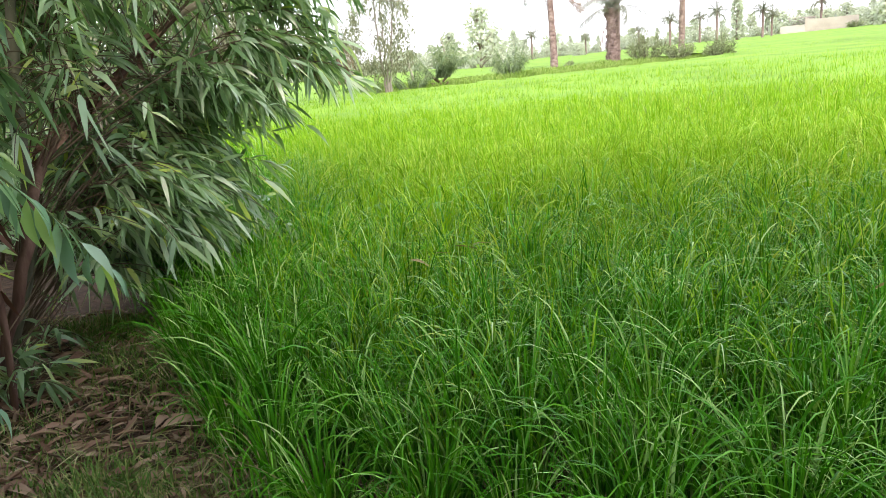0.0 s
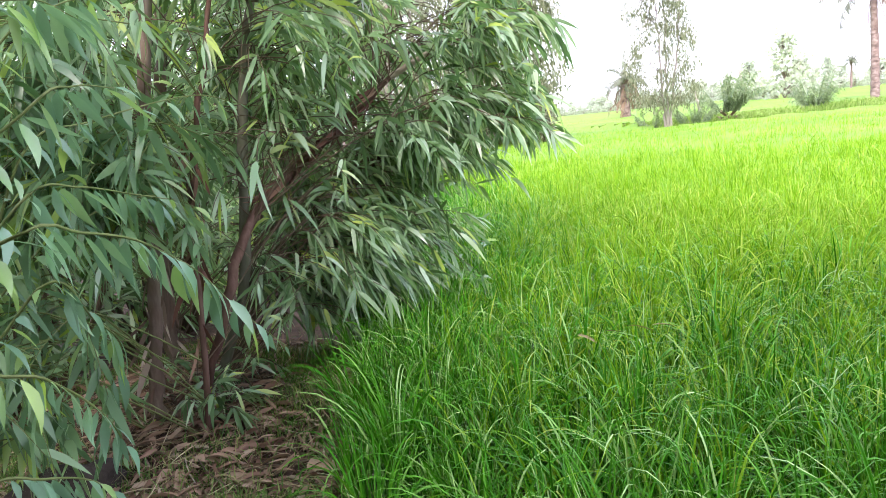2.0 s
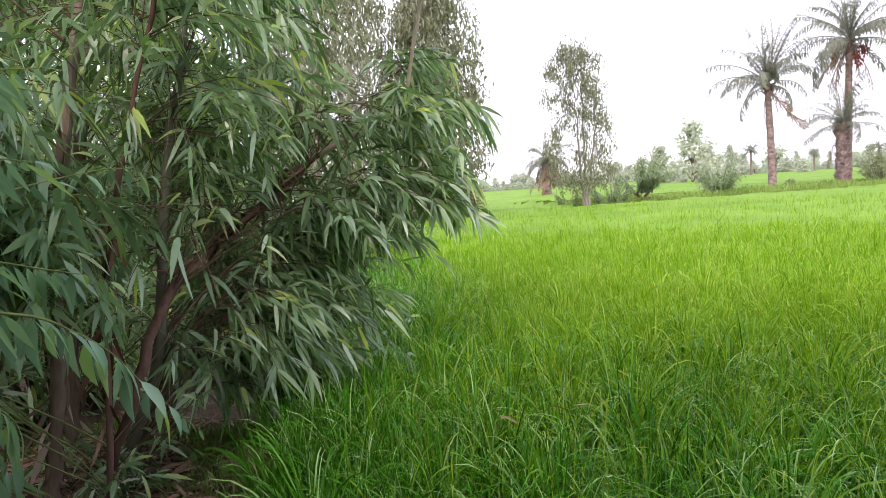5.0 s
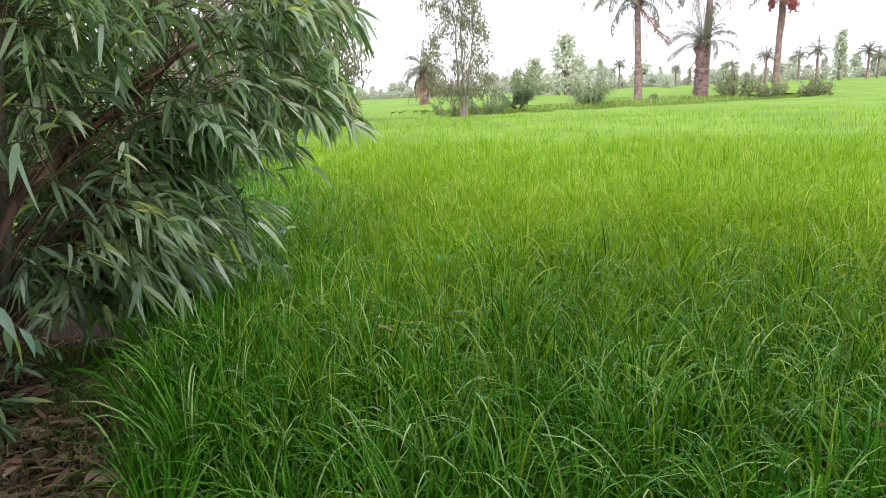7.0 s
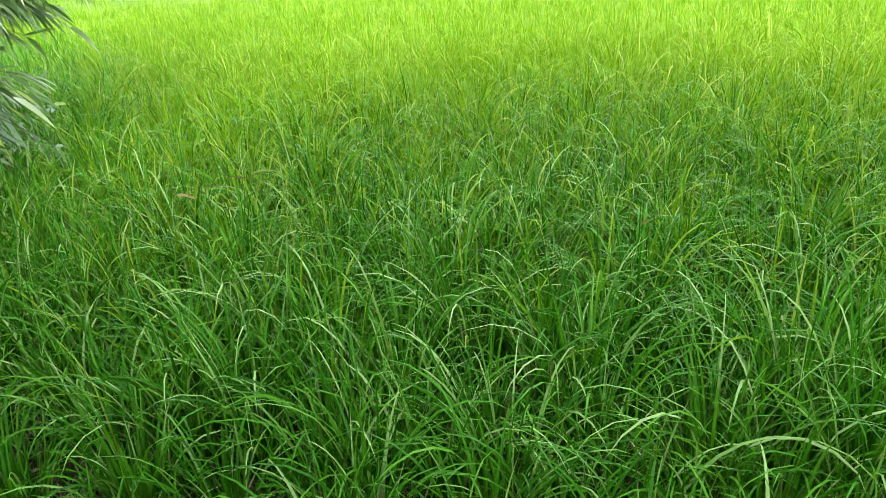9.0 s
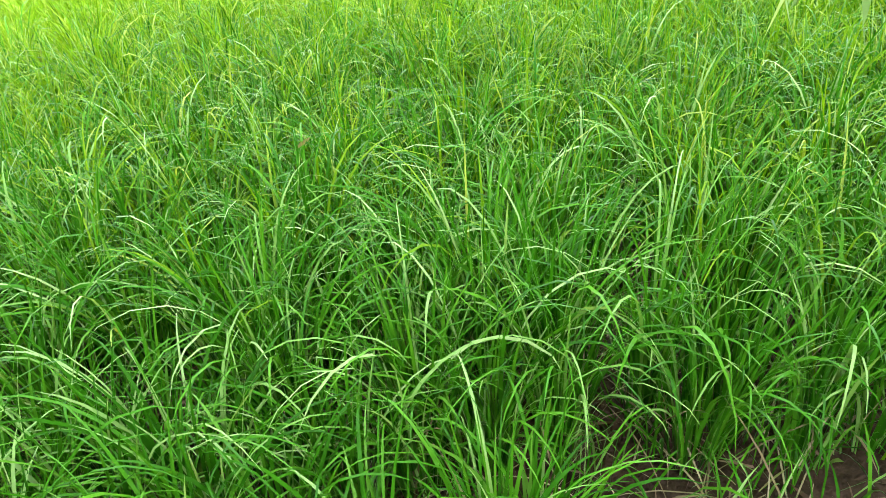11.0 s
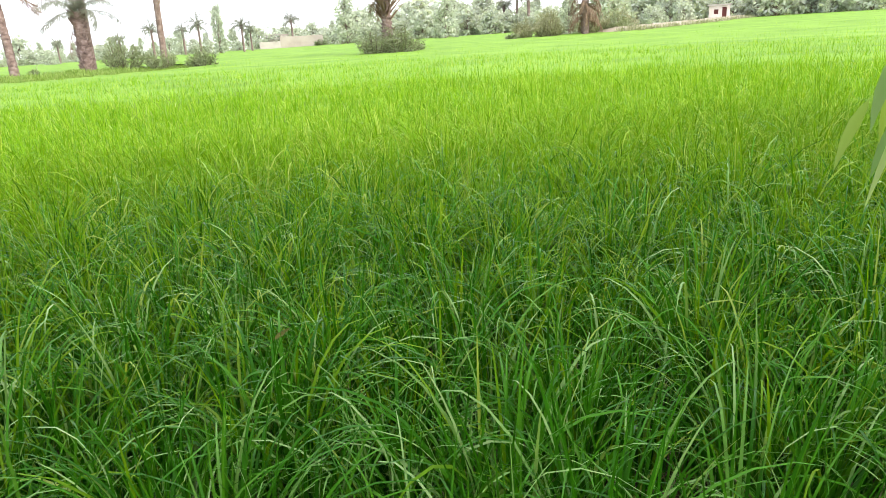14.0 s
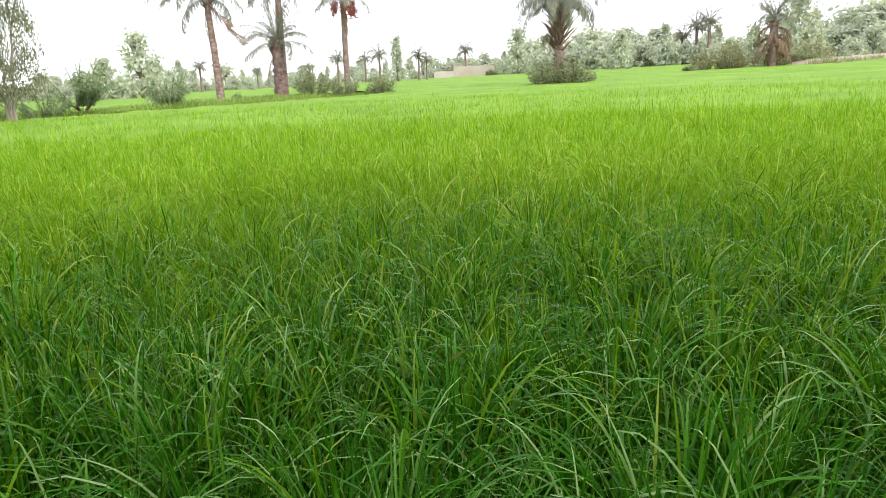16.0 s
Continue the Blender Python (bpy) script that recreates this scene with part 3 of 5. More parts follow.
def build_mud_lump():
    bm = bmesh.new()
    bmesh.ops.create_icosphere(bm, subdivisions=4, radius=1)
    for v in bm.verts:
        f = 1 + 0.35 * noise.fractal(v.co * 1.6, 1, 2, 4)
        v.co = Vector((v.co.x * 0.20 * f, v.co.y * 0.15 * f, max(v.co.z, -0.2) * 0.13 * f))
    me = bpy.data.meshes.new("mud_lump")
    bm.to_mesh(me)
    me.materials.append(MUD)
    me.polygons.foreach_set("use_smooth", [True] * len(me.polygons))
    ob = new("mud_lump", me)
    ob.matrix_world = pose(-2.15, 1.12, 0.05, 0, 0, 35)
    tagged(ob, "lump of dried grey-brown mud beside the tree", "mud lump")


build_mud_lump()


# ---- the eucalyptus beside the camera ----
def grow_crown(stems, targets, r, twigs=5, per=13, leaf=(0.08, 0.175), wide=(0.013, 0.025), reach=0.55, droop=1.0, keep=None, sickle=0.3, into=None):
    """Branches from the stems to the targets; drooping twigs along their outer half; leaves on the twigs."""
    wood, leaves = into or (Geo(), Geo())
    pts = np.concatenate(stems)
    base, way = [], []
    for tg in targets:
        d = np.linalg.norm((pts - tg) * (1, 1, 1.0), axis=1) + 4.0 * np.maximum(0, pts[:, 2] - tg[2] + 0.25)
        a = pts[np.argmin(d + r.uniform(0, 0.4, len(d)))]
        span = np.linalg.norm(tg - a)
        up = np.array([0, 0, 0.22 * span])
        line = smoothline([a, a + (tg - a) * 0.35 + up * 0.8 + r.normal(0, 0.04, 3), a + (tg - a) * 0.7 + up + r.normal(0, 0.04, 3), tg], 7)
        wood.tube(line, np.linspace(0.0036, 0.0016, 7) * (0.7 + 0.3 * span), 4, False)
        for _ in range(twigs):
            f = r.uniform(0.45, 1.0)
            p = line[min(5, int(f * 6))] * (1 - (f * 6) % 1) + line[min(6, int(f * 6) + 1)] * ((f * 6) % 1)
            out = unit(unit((tg - a) * (1, 1, 0.2)) + r.normal(0, 0.75, 3) * (1, 1, 0.4))
            ln = reach * r.uniform(0.55, 1.1)
            tw = p + out * (ln * np.linspace(0, 1, 6))[:, None]
            tw[:, 2] += ln * (0.15 * np.linspace(0, 1, 6) - 0.55 * droop * np.linspace(0, 1, 6) ** 2)
            wood.tube(tw, np.linspace(0.0032, 0.0012, 6), 3, False)
            m = int(per * r.uniform(0.7, 1.3))
            g = np.sort(r.uniform(0.1, 1.0, m)) * 4.999
            i = g.astype(int)
            base.append(tw[i] + (tw[i + 1] - tw[i]) * (g - i)[:, None])
            w = out * 0.65 + r.normal(0, 0.28, 3) + r.normal(0, 0.38, (m, 3))
            w[:, 2] -= r.uniform(0.2, 0.75) * droop
            way.append(w)
    base, way = np.concatenate(base), np.concatenate(way)
    if keep is not None:
        ok = keep(base)
        base, way = base[ok], way[ok]
    n = len(base)
    size = r.beta(2.0, 2.2, n)
    hanging_leaves(leaves, base, way, leaf[0] + (leaf[1] - leaf[0]) * size, (wide[0] + (wide[1] - wide[0]) * size) * r.uniform(0.8, 1.2, n), r, sickle, 0.5 * droop)
    return wood, leaves


def ball(r, n, c, rad):
    v = unit(r.normal(size=(n, 3))) * r.uniform(0.25, 1, (n, 1)) ** (1 / 2.2)
    return np.array(c) + v * np.array(rad)


def build_near_tree():
    r = np.random.default_rng(17)
    tree = root("eucalyptus_tree", pose(-2.4, 1.8, 0.1), "young many-stemmed eucalyptus with drooping grey-green leaves beside the field", "tree")
    inv = np.array([-2.4, 1.8, 0.1])
    stems = {
        "pale_stem": ([(-2.3, 1.60, 0.05), (-2.22, 1.60, 0.44), (-2.18, 1.66, 1.19), (-2.12, 1.74, 1.84), (-2.07, 1.81, 2.3), (-2.0, 1.9, 3.6), (-2.0, 2.0, 5.0)], 0.025, BARK, "pale peeling lower stem"),
        "red_stem": ([(-2.05, 1.66, 0.05), (-1.95, 1.65, 0.75), (-1.92, 1.67, 1.1), (-1.88, 1.72, 1.42), (-1.84, 1.76, 1.65), (-1.75, 1.87, 2.2), (-1.7, 2.0, 3.0)], 0.011, BARK_RED, "red-brown thin stem"),
        "green_stem": ([(-2.35, 1.95, 0.08), (-2.14, 2.05, 0.63), (-2.08, 2.10, 1.25), (-2.03, 2.16, 1.75), (-1.97, 2.21, 2.1), (-1.9, 2.3, 3.7), (-1.9, 2.4, 4.9)], 0.021, BARK_GREEN, "smooth grey-green stem"),
        "back_stem": ([(-2.7, 2.0, 0.1), (-2.75, 2.1, 1.0), (-2.7, 2.3, 2.2), (-2.6, 2.4, 3.6), (-2.6, 2.5, 5.0)], 0.026, BARK, ""),
        "leaning_limb": ([(-2.2, 1.75, 0.1), (-1.98, 1.80, 0.62), (-2.0, 2.0, 0.92), (-2.06, 2.30, 1.08), (-2.06, 2.54, 1.21), (-1.94, 2.72, 1.37), (-1.79, 2.90, 1.56)], 0.019, BARK_RED, "leaning limb with torn red-brown bark"),
    }
    lines, wooden = [], []
    for name, (pts, rad, mat, label) in stems.items():
        line = smoothline(pts, 26)
        line[1:-1] += r.normal(0, 0.006, (24, 3))
        g = Geo()
        radii = rad * np.linspace(1.3, 0.7, 26) * (1 + 0.08 * r.normal(size=26))
        g.tube(line - inv, radii, 10)
        wooden.append(part(name, g, mat, tree, label))
        lines.append(line)
    g = Geo()
    g.tube(smoothline([(-1.47, 3.22, 1.70), (-1.34, 3.07, 1.81), (-1.27, 3.04, 2.04), (-1.2, 3.02, 2.26), (-1.12, 3.0, 2.7)], 14) - inv, np.linspace(0.011, 0.008, 14), 6)
    g.tube(smoothline([(-1.79, 2.90, 1.56), (-1.58, 3.10, 1.70), (-1.47, 3.22, 1.72)], 8) - inv, np.linspace(0.02, 0.009, 8), 6)
    part("dead_shoot", g, DEADWOOD, tree, "bleached bare dead shoot")
    tips = np.array([(-1.15, 3.26, 1.75), (-1.14, 3.20, 1.45), (-1.16, 3.12, 1.28), (-1.3, 3.40, 1.95), (-1.66, 3.36, 1.1), (-1.80, 3.18, 0.85), (-1.80, 2.80, 0.60), (-1.88, 2.30, 0.70), (-1.55, 2.71, 1.25), (-1.80, 2.54, 0.8)])
    fine = np.repeat(tips, 5, 0) + r.normal(0, 0.10, (50, 3))
    fine = fine + (np.array([-2.25, 2.6, 1.35]) - fine) * 0.07
    targets = np.concatenate([
        ball(r, 68, (-2.15, 2.75, 1.7), (0.6, 0.65, 0.95)),
        ball(r, 38, (-2.3, 2.3, 2.5), (0.85, 1.0, 0.9)),
        ball(r, 46, (-2.05, 2.85, 0.65), (0.32, 0.6, 0.38)),
        ball(r, 30, (-1.95, 1.95, 1.65), (0.3, 0.5, 0.75)),
        ball(r, 34, (-2.6, 1.45, 1.7), (0.65, 0.75, 1.1)),
        ball(r, 32, (-3.2, 2.8, 1.6), (0.8, 0.9, 1.3)),
    ])
    # Foliage between limb and camera is thinned so the limb shows.
    limb, to_camera = lines[4][12:], np.array([0.62, -0.76, 0.0])
    clear = np.concatenate([limb + to_camera * s for s in (0.15, 0.35, 0.55, 0.8, 1.05)])
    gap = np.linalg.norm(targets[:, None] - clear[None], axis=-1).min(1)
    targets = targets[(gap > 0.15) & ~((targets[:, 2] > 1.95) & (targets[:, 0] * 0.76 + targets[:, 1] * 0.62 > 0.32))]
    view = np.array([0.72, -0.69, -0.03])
    front = np.concatenate([limb[2:] + to_camera * s for s in (0.1, 0.25, 0.4, 0.6, 0.8)] + [lines[2][6:14] + view * s for s in (0.1, 0.25, 0.4, 0.6, 0.8, 1.0)])

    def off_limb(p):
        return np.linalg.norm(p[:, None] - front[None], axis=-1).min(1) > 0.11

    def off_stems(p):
        # High right-hand leaves are cut to fit the outline in the camera's view.
        outline_cut = (p[:, 2] > 1.78) & (p[:, 0] * 0.76 + p[:, 1] * 0.62 > 0.50)
        return off_limb(p) & ~outline_cut

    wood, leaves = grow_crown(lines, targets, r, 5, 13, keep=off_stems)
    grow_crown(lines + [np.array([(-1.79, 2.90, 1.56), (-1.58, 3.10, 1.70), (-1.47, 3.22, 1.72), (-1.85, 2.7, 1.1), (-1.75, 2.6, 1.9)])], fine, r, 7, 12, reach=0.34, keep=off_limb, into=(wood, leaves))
    wood.v = [v - inv for v in wood.v]
    leaves.v = [v - inv for v in leaves.v]
    tagged(part("branchwork", wood, TWIG_RED, tree, "thin red-brown branches"), kind="stuff")
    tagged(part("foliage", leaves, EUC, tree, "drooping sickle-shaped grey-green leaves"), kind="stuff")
    # Unseen upper crown with oversized leaves, added to shade the rice below.
    shade_targets = np.concatenate([ball(r, 12, (-1.5, 2.3, 3.9), (1.3, 1.5, 0.9)), ball(r, 28, (-1.5, 2.9, 4.2), (1.2, 1.4, 1.0)), ball(r, 20, (-0.9, 1.9, 4.0), (0.9, 0.8, 0.6))])
    wood, leaves = grow_crown(lines, shade_targets, r, 5, 11, (0.20, 0.30), (0.04, 0.06), 0.6, sickle=0.12)
    wood.v = [v - inv for v in wood.v]
    leaves.v = [v - inv for v in leaves.v]
    tagged(part("shade_branchwork", wood, TWIG_RED, tree), kind="stuff")
    tagged(part("shade_foliage", leaves, EUC, tree), kind="stuff")
    for stem, lo, hi, n, mat, name, rad in [(0, 1, 9, 46, PEEL, "peeling_bark", 0.03), (4, 10, 24, 70, PEEL_RED, "torn_bark", 0.028), (1, 2, 12, 34, PEEL_RED, "torn_bark", 0.02), (3, 1, 9, 24, PEEL, "peeling_bark", 0.035)]:
        line = lines[stem]
        g = Geo()
        f = r.uniform(lo, hi, n)
        i = f.astype(int)
        ang = r.uniform(0, 6.28, n)
        off = np.stack([np.cos(ang), np.sin(ang), 0.1 * ang], -1) * rad * 0.9
        way = (line[i] - line[i + 1]) / np.linalg.norm(line[i] - line[i + 1], axis=1)[:, None] + off * 10 + r.normal(0, 0.25, (n, 3))
        hanging_leaves(g, line[i] + (line[i + 1] - line[i]) * (f - i)[:, None] + off - inv, way, r.uniform(0.06, 0.22, n), r.uniform(0.008, 0.028, n), r, 0.35)
        tagged(part(name, g, mat, wooden[stem], "hanging strips of peeling bark"), kind="stuff")
    litter = ball(r, 11, (-2.2, 1.8, 0.24), (0.42, 0.35, 0.12))
    litter[:, 2] = np.maximum(litter[:, 2], 0.17)
    wood, leaves = grow_crown(lines, litter, r, 3, 9, (0.08, 0.14), (0.012, 0.022), 0.22)
    wood.v = [v - inv for v in wood.v]
    leaves.v = [v - inv for v in leaves.v]
    tagged(part("basal_twigwork", wood, TWIG_RED, tree, "dry basal twigs"), kind="stuff")
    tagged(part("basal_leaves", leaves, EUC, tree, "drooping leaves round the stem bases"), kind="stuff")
    low = np.concatenate([ball(r, 56, (-2.1, 1.15, 1.4), (0.4, 0.5, 0.42)), ball(r, 16, (-2.0, 0.7, 0.6), (0.3, 0.35, 0.25))])
    wood, leaves = grow_crown(lines, low, r, 4, 9, (0.09, 0.15), (0.02, 0.03), 0.4)
    wood.v = [v - inv for v in wood.v]
    leaves.v = [v - inv for v in leaves.v]
    tagged(part("low_branchwork", wood, TWIG_GREEN, tree, "green lower twigs"), kind="stuff")
    tagged(part("low_foliage", leaves, EUC_BROAD, tree, "broader blue-green lower leaves"), kind="stuff")
    return tree


near_tree = build_near_tree()


def build_behind_trees():
    """More of the same row, standing behind the first tree and along the path at the camera's back."""
    for x, y, turn, s in [(-5.7, 5.6, 150, 1.1), (-4.7, 1.2, 250, 1.0)]:
        c = copy_thing(near_tree, pose(x, y, 0.05, 0, 0, turn) @ Matrix.Scale(s, 4))
        tagged(c, "eucalyptus in the row along the path, grey-green and dense", "tree", "row of eucalyptus")


build_behind_trees()


def build_young_shoots():
    """Low shoots with broad pale leaves reaching out over the litter; every leaf is a piece of its own."""
    r = random.Random(5)
    bush = root("eucalyptus_shoots", pose(-1.9, 0.6, 0.05), "low eucalyptus shoots with broad blue-green leaves over the leaf litter", "shrub")
    org = Vector((-1.9, 0.6, 0.05))
    sizes = [(0.115, 0.029, 0.15), (0.14, 0.035, 0.2), (0.165, 0.040, 0.25), (0.15, 0.031, 0.4)]
    kinds = [leaf_mesh("leaf", a, b, c, EUC_YOUNG, 0.22) for a, b, c in sizes]
    shoots = [
        ([(-1.9, 0.15, 0.1), (-1.45, 0.5, 0.95), (-1.09, 0.61, 1.16), (-1.17, 0.77, 1.13), (-1.20, 0.91, 1.09), (-1.25, 1.03, 1.03), (-1.28, 1.16, 0.94), (-1.27, 1.27, 0.80), (-1.24, 1.43, 0.62)], 30, 1.0),
        ([(-1.9, 0.15, 0.1), (-1.4, 0.45, 0.8), (-1.11, 0.55, 0.87), (-1.17, 0.66, 0.80), (-1.23, 0.76, 0.70), (-1.26, 0.82, 0.61), (-1.29, 0.86, 0.51)], 24, 0.72),
        ([(-1.95, 0.15, 0.1), (-1.7, 0.65, 0.9), (-1.44, 0.80, 1.21), (-1.47, 0.96, 1.22), (-1.48, 1.12, 1.18), (-1.50, 1.28, 1.14)], 22, 0.95),
        ([(-2.0, 0.15, 0.1), (-1.8, 0.75, 0.9), (-1.61, 0.91, 1.33), (-1.61, 1.11, 1.40), (-1.60, 1.48, 1.47), (-1.64, 1.73, 1.44)], 26, 0.8),
        ([(-1.9, 0.15, 0.1), (-1.45, 0.5, 1.1), (-1.15, 0.70, 1.41), (-1.19, 0.83, 1.46), (-1.23, 0.96, 1.46)], 18, 1.0),
        ([(-1.9, 0.15, 0.1), (-1.6, 0.7, 0.8), (-1.43, 0.82, 0.99), (-1.48, 0.94, 0.85), (-1.54, 1.04, 0.74), (-1.56, 1.0, 0.62)], 24, 0.95),
        ([(-1.95, 0.15, 0.1), (-1.85, 0.7, 1.0), (-1.6, 0.85, 1.55), (-1.5, 1.0, 1.7), (-1.5, 1.2, 1.75)], 24, 0.9),
        ([(-1.95, 0.15, 0.1), (-1.75, 0.6, 1.2), (-1.4, 0.7, 1.6), (-1.35, 0.85, 1.68), (-1.35, 0.98, 1.64)], 22, 1.0),
        ([(-1.9, 0.15, 0.1), (-1.5, 0.55, 0.5), (-1.3, 0.65, 0.55), (-1.35, 0.8, 0.45), (-1.42, 0.9, 0.3)], 20, 0.72),
        ([(-2.0, 0.15, 0.1), (-1.9, 0.9, 0.9), (-1.75, 1.1, 1.1), (-1.7, 1.35, 1.15), (-1.75, 1.6, 1.05)], 24, 0.8),
    ]
    for pts, count, size in shoots:
        count = int(count * 1.25)
        line = smoothline(pts, 30)
        wood = Geo()
        wood.tube(line - np.array(org), np.linspace(0.005, 0.0015, 30), 6)
        shoot = part("shoot", wood, TWIG_GREEN, bush, "slender yellow-green shoot")
        for k in range(count):
            f = 5 + 24 * (k + r.random()) / count
            i = min(int(f), 28)
            p = Vector(line[i] + (line[i + 1] - line[i]) * (f - i))
            along = Vector(line[i + 1] - line[i]).normalized()
            flank = along.cross(Vector((0, 0, 1))).normalized() * (1 if k % 2 else -1)
            tip = f > 27
            way = along * (0.6 if not tip else 1.0) + flank * r.uniform(0.15, 0.8) + Vector((0, 0, -r.uniform(0.35, 1.3) if not tip else -0.2))
            ob = new("leaf", r.choice(kinds))
            ob.parent = shoot
            ob.matrix_local = Matrix.Translation(-org) @ aim(p, way, r.uniform(-0.8, 0.8), size * r.uniform(0.7, 1.15) * (0.6 if tip else 1))


build_young_shoots()


def build_dry_stick():
    g = Geo()
    g.tube(smoothline([(-2.05, 0.55, 0.45), (-1.78, 0.62, 0.32), (-1.68, 0.70, 0.16), (-1.72, 0.72, 0.06)], 16), 0.0035, 5)
    ob = new("dry_stick", g.mesh("dry_stick", DEADWOOD))
    tagged(ob, "thin curved straw-coloured dry stem leaning in the litter", "stick")


build_dry_stick()


def build_overhanging_tree():
    """The tree beside the path whose lowest spray hangs into the view."""
    r = np.random.default_rng(23)
    tree = root("eucalyptus_tree", pose(2.9, -0.7, 0.0), "eucalyptus beside the path with a low hanging spray of leaves", "tree")
    org = np.array([2.9, -0.7, 0.0])
    trunk = smoothline([(2.9, -0.7, -0.05), (2.88, -0.68, 1.0), (2.95, -0.6, 2.2), (2.8, -0.5, 3.8), (2.6, -0.45, 4.6)], 20)
    g = Geo()
    g.tube(trunk - org, np.linspace(0.07, 0.02, 20), 10)
    part("trunk", g, BARK, tree)
    limb = smoothline([(2.9, -0.65, 1.35), (2.4, -0.1, 1.65), (1.85, 0.5, 1.5), (1.645, 0.745, 1.18), (1.588, 0.785, 0.97)], 20)
    g = Geo()
    g.tube(limb - org, np.linspace(0.018, 0.002, 20), 6)
    bough = part("limb", g, TWIG_GREEN, tree)
    kinds = [leaf_mesh("leaf", 0.12, 0.018, 0.2, SPRAY, 0.25), leaf_mesh("leaf", 0.14, 0.021, 0.05, SPRAY, 0.25)]
    q = random.Random(4)
    for k in range(56):
        i = 14 + int(5.9 * k / 56)
        ob = new("leaf", q.choice(kinds))
        ob.parent = bough
        p = Vector(limb[i] - org) + Vector((q.gauss(-0.01, 0.025), q.gauss(0.01, 0.025), 0))
        ob.matrix_local = aim(p, (q.gauss(-0.03, 0.2), q.gauss(0.0, 0.2), -1.0), q.uniform(-3, 3), q.uniform(0.75, 1.1))
    # Crown out of view, widened and given outsize leaves to darken near rice.
    targets = np.concatenate([ball(r, 60, (2.9, -0.8, 2.9), (0.9, 0.8, 0.8)), ball(r, 90, (2.3, -0.4, 4.3), (1.3, 1.0, 0.8))])
    wood, leaves = grow_crown([trunk], targets, r, 5, 11, (0.18, 0.26), (0.035, 0.05), sickle=0.12)
    wood.v = [v - org for v in wood.v]
    leaves.v = [v - org for v in leaves.v]
    tagged(part("branchwork", wood, TWIG_RED, tree), kind="stuff")
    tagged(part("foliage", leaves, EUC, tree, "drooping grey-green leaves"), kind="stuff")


build_overhanging_tree()


# ---- trees of the field edge ----
def field_eucalyptus(name, x, y, height, width, trunks, leaf_n, r, label, seed_low=0.18, leaf=(0.14, 0.24), mat=None, bark=None, hollow=0.05, thick=0.11):
    z0 = float(rise(x, y))
    tree = root(name, pose(x, y, z0), label, "tree", "field trees")
    lines = []
    for k, (dx, dy, lean) in enumerate(trunks):
        line = smoothline([(0.06 * k, 0, -0.1), (dx * 0.25 + lean * 0.2, dy * 0.25, height * 0.2), (dx * 0.6, dy * 0.6, height * 0.5), (dx, dy, height * 0.93)], 22)
        line[3:] += r.normal(0, 0.03, (19, 3))
        g = Geo()
        g.tube(line, np.linspace(thick, 0.015, 22) * height / 6.5, 8)
        part("trunk", g, bark or PALE_BARK, tree, "pale smooth trunk")
        lines.append(line)
    pts = np.concatenate(lines)
    wood, leaves = Geo(), Geo()
    base, way = [], []
    clusters = int(leaf_n / (60 if hollow > 0.1 else 38))
    for _ in range(clusters):
        h = r.uniform(seed_low, 1.0)
        prof = np.interp(h, [0.15, 0.22, 0.32, 0.45, 0.6, 0.75, 0.88, 1.0], [0.4, 0.65, 1.0, 0.95, 0.72, 0.85, 0.68, 0.3])
        ang = r.uniform(0, 2 * np.pi)
        rad = width / 2 * prof * math.sqrt(r.uniform(hollow if 0.3 < h < 0.8 else 0.05, 1))
        tg = np.array([rad * math.cos(ang) + lines[0][-1][0] * h * 0.8, rad * math.sin(ang) + lines[0][-1][1] * h * 0.8, h * height])
        d = np.linalg.norm(pts - tg, axis=1) + 2 * np.maximum(0, pts[:, 2] - tg[2] + 0.3)
        a = pts[np.argmin(d)]
        line = smoothline([a, a + (tg - a) * 0.5 + (0, 0, 0.15 * np.linalg.norm(tg - a)), tg], 5)
        wood.tube(line, np.linspace(0.009, 0.003, 5), 3, False)
        m = 60 if hollow > 0.1 else 38
        p = tg + r.normal(0, 1, (m, 3)) * np.array([0.75, 0.75, 1.15]) * (0.11 + 0.035 * width) * (0.72 if hollow > 0.1 else 1.0)
        p[:, 2] -= 0.15
        base.append(p)
        w = r.normal(0, 0.5, (m, 3))
        w[:, 2] -= 0.9
        way.append(w)
    base, way = np.concatenate(base), np.concatenate(way)
    n = len(base)
    hanging_leaves(leaves, base, way, r.uniform(*leaf, n), r.uniform(0.04, 0.075, n) * (leaf[1] / 0.24), r, 0.12, 0.2)
    tagged(part("branchwork", wood, TWIG_RED, tree), kind="stuff")
    tagged(part("crown", leaves, mat or EUC_FAR, tree), kind="stuff")
    return tree


fr = np.random.default_rng(31)
field_eucalyptus("eucalyptus_tree", -6.74, 27.98, 7.0, 3.3, [(-0.35, 0.1, -0.1), (0.1, -0.1, 0.15), (0.75, 0.2, 0.3)], 11500, fr, "slender pale-trunked eucalyptus at the edge of the rice", 0.2, (0.08, 0.16), hollow=0.35, thick=0.06)
field_eucalyptus("eucalyptus_tree", -10.9, 22.2, 8.6, 4.6, [(0.2, 0.1, 0.0), (-0.6, -0.3, -0.3)], 21000, fr, "tall dense eucalyptus at the shaded field margin", 0.08, (0.13, 0.25))
field_eucalyptus("eucalyptus_tree", -12.6, 19.2, 9.0, 4.8, [(0.0, 0.2, 0.0), (0.6, 0.3, 0.3)], 13000, fr, "tall dense eucalyptus at the shaded field margin", 0.08, (0.11, 0.21))
field_eucalyptus("eucalyptus_tree", -9.8, 13.5, 8.0, 4.2, [(0.0, 0.2, 0.0), (0.5, 0.3, 0.3)], 8000, fr, "tall dense eucalyptus at the shaded field margin", 0.08)
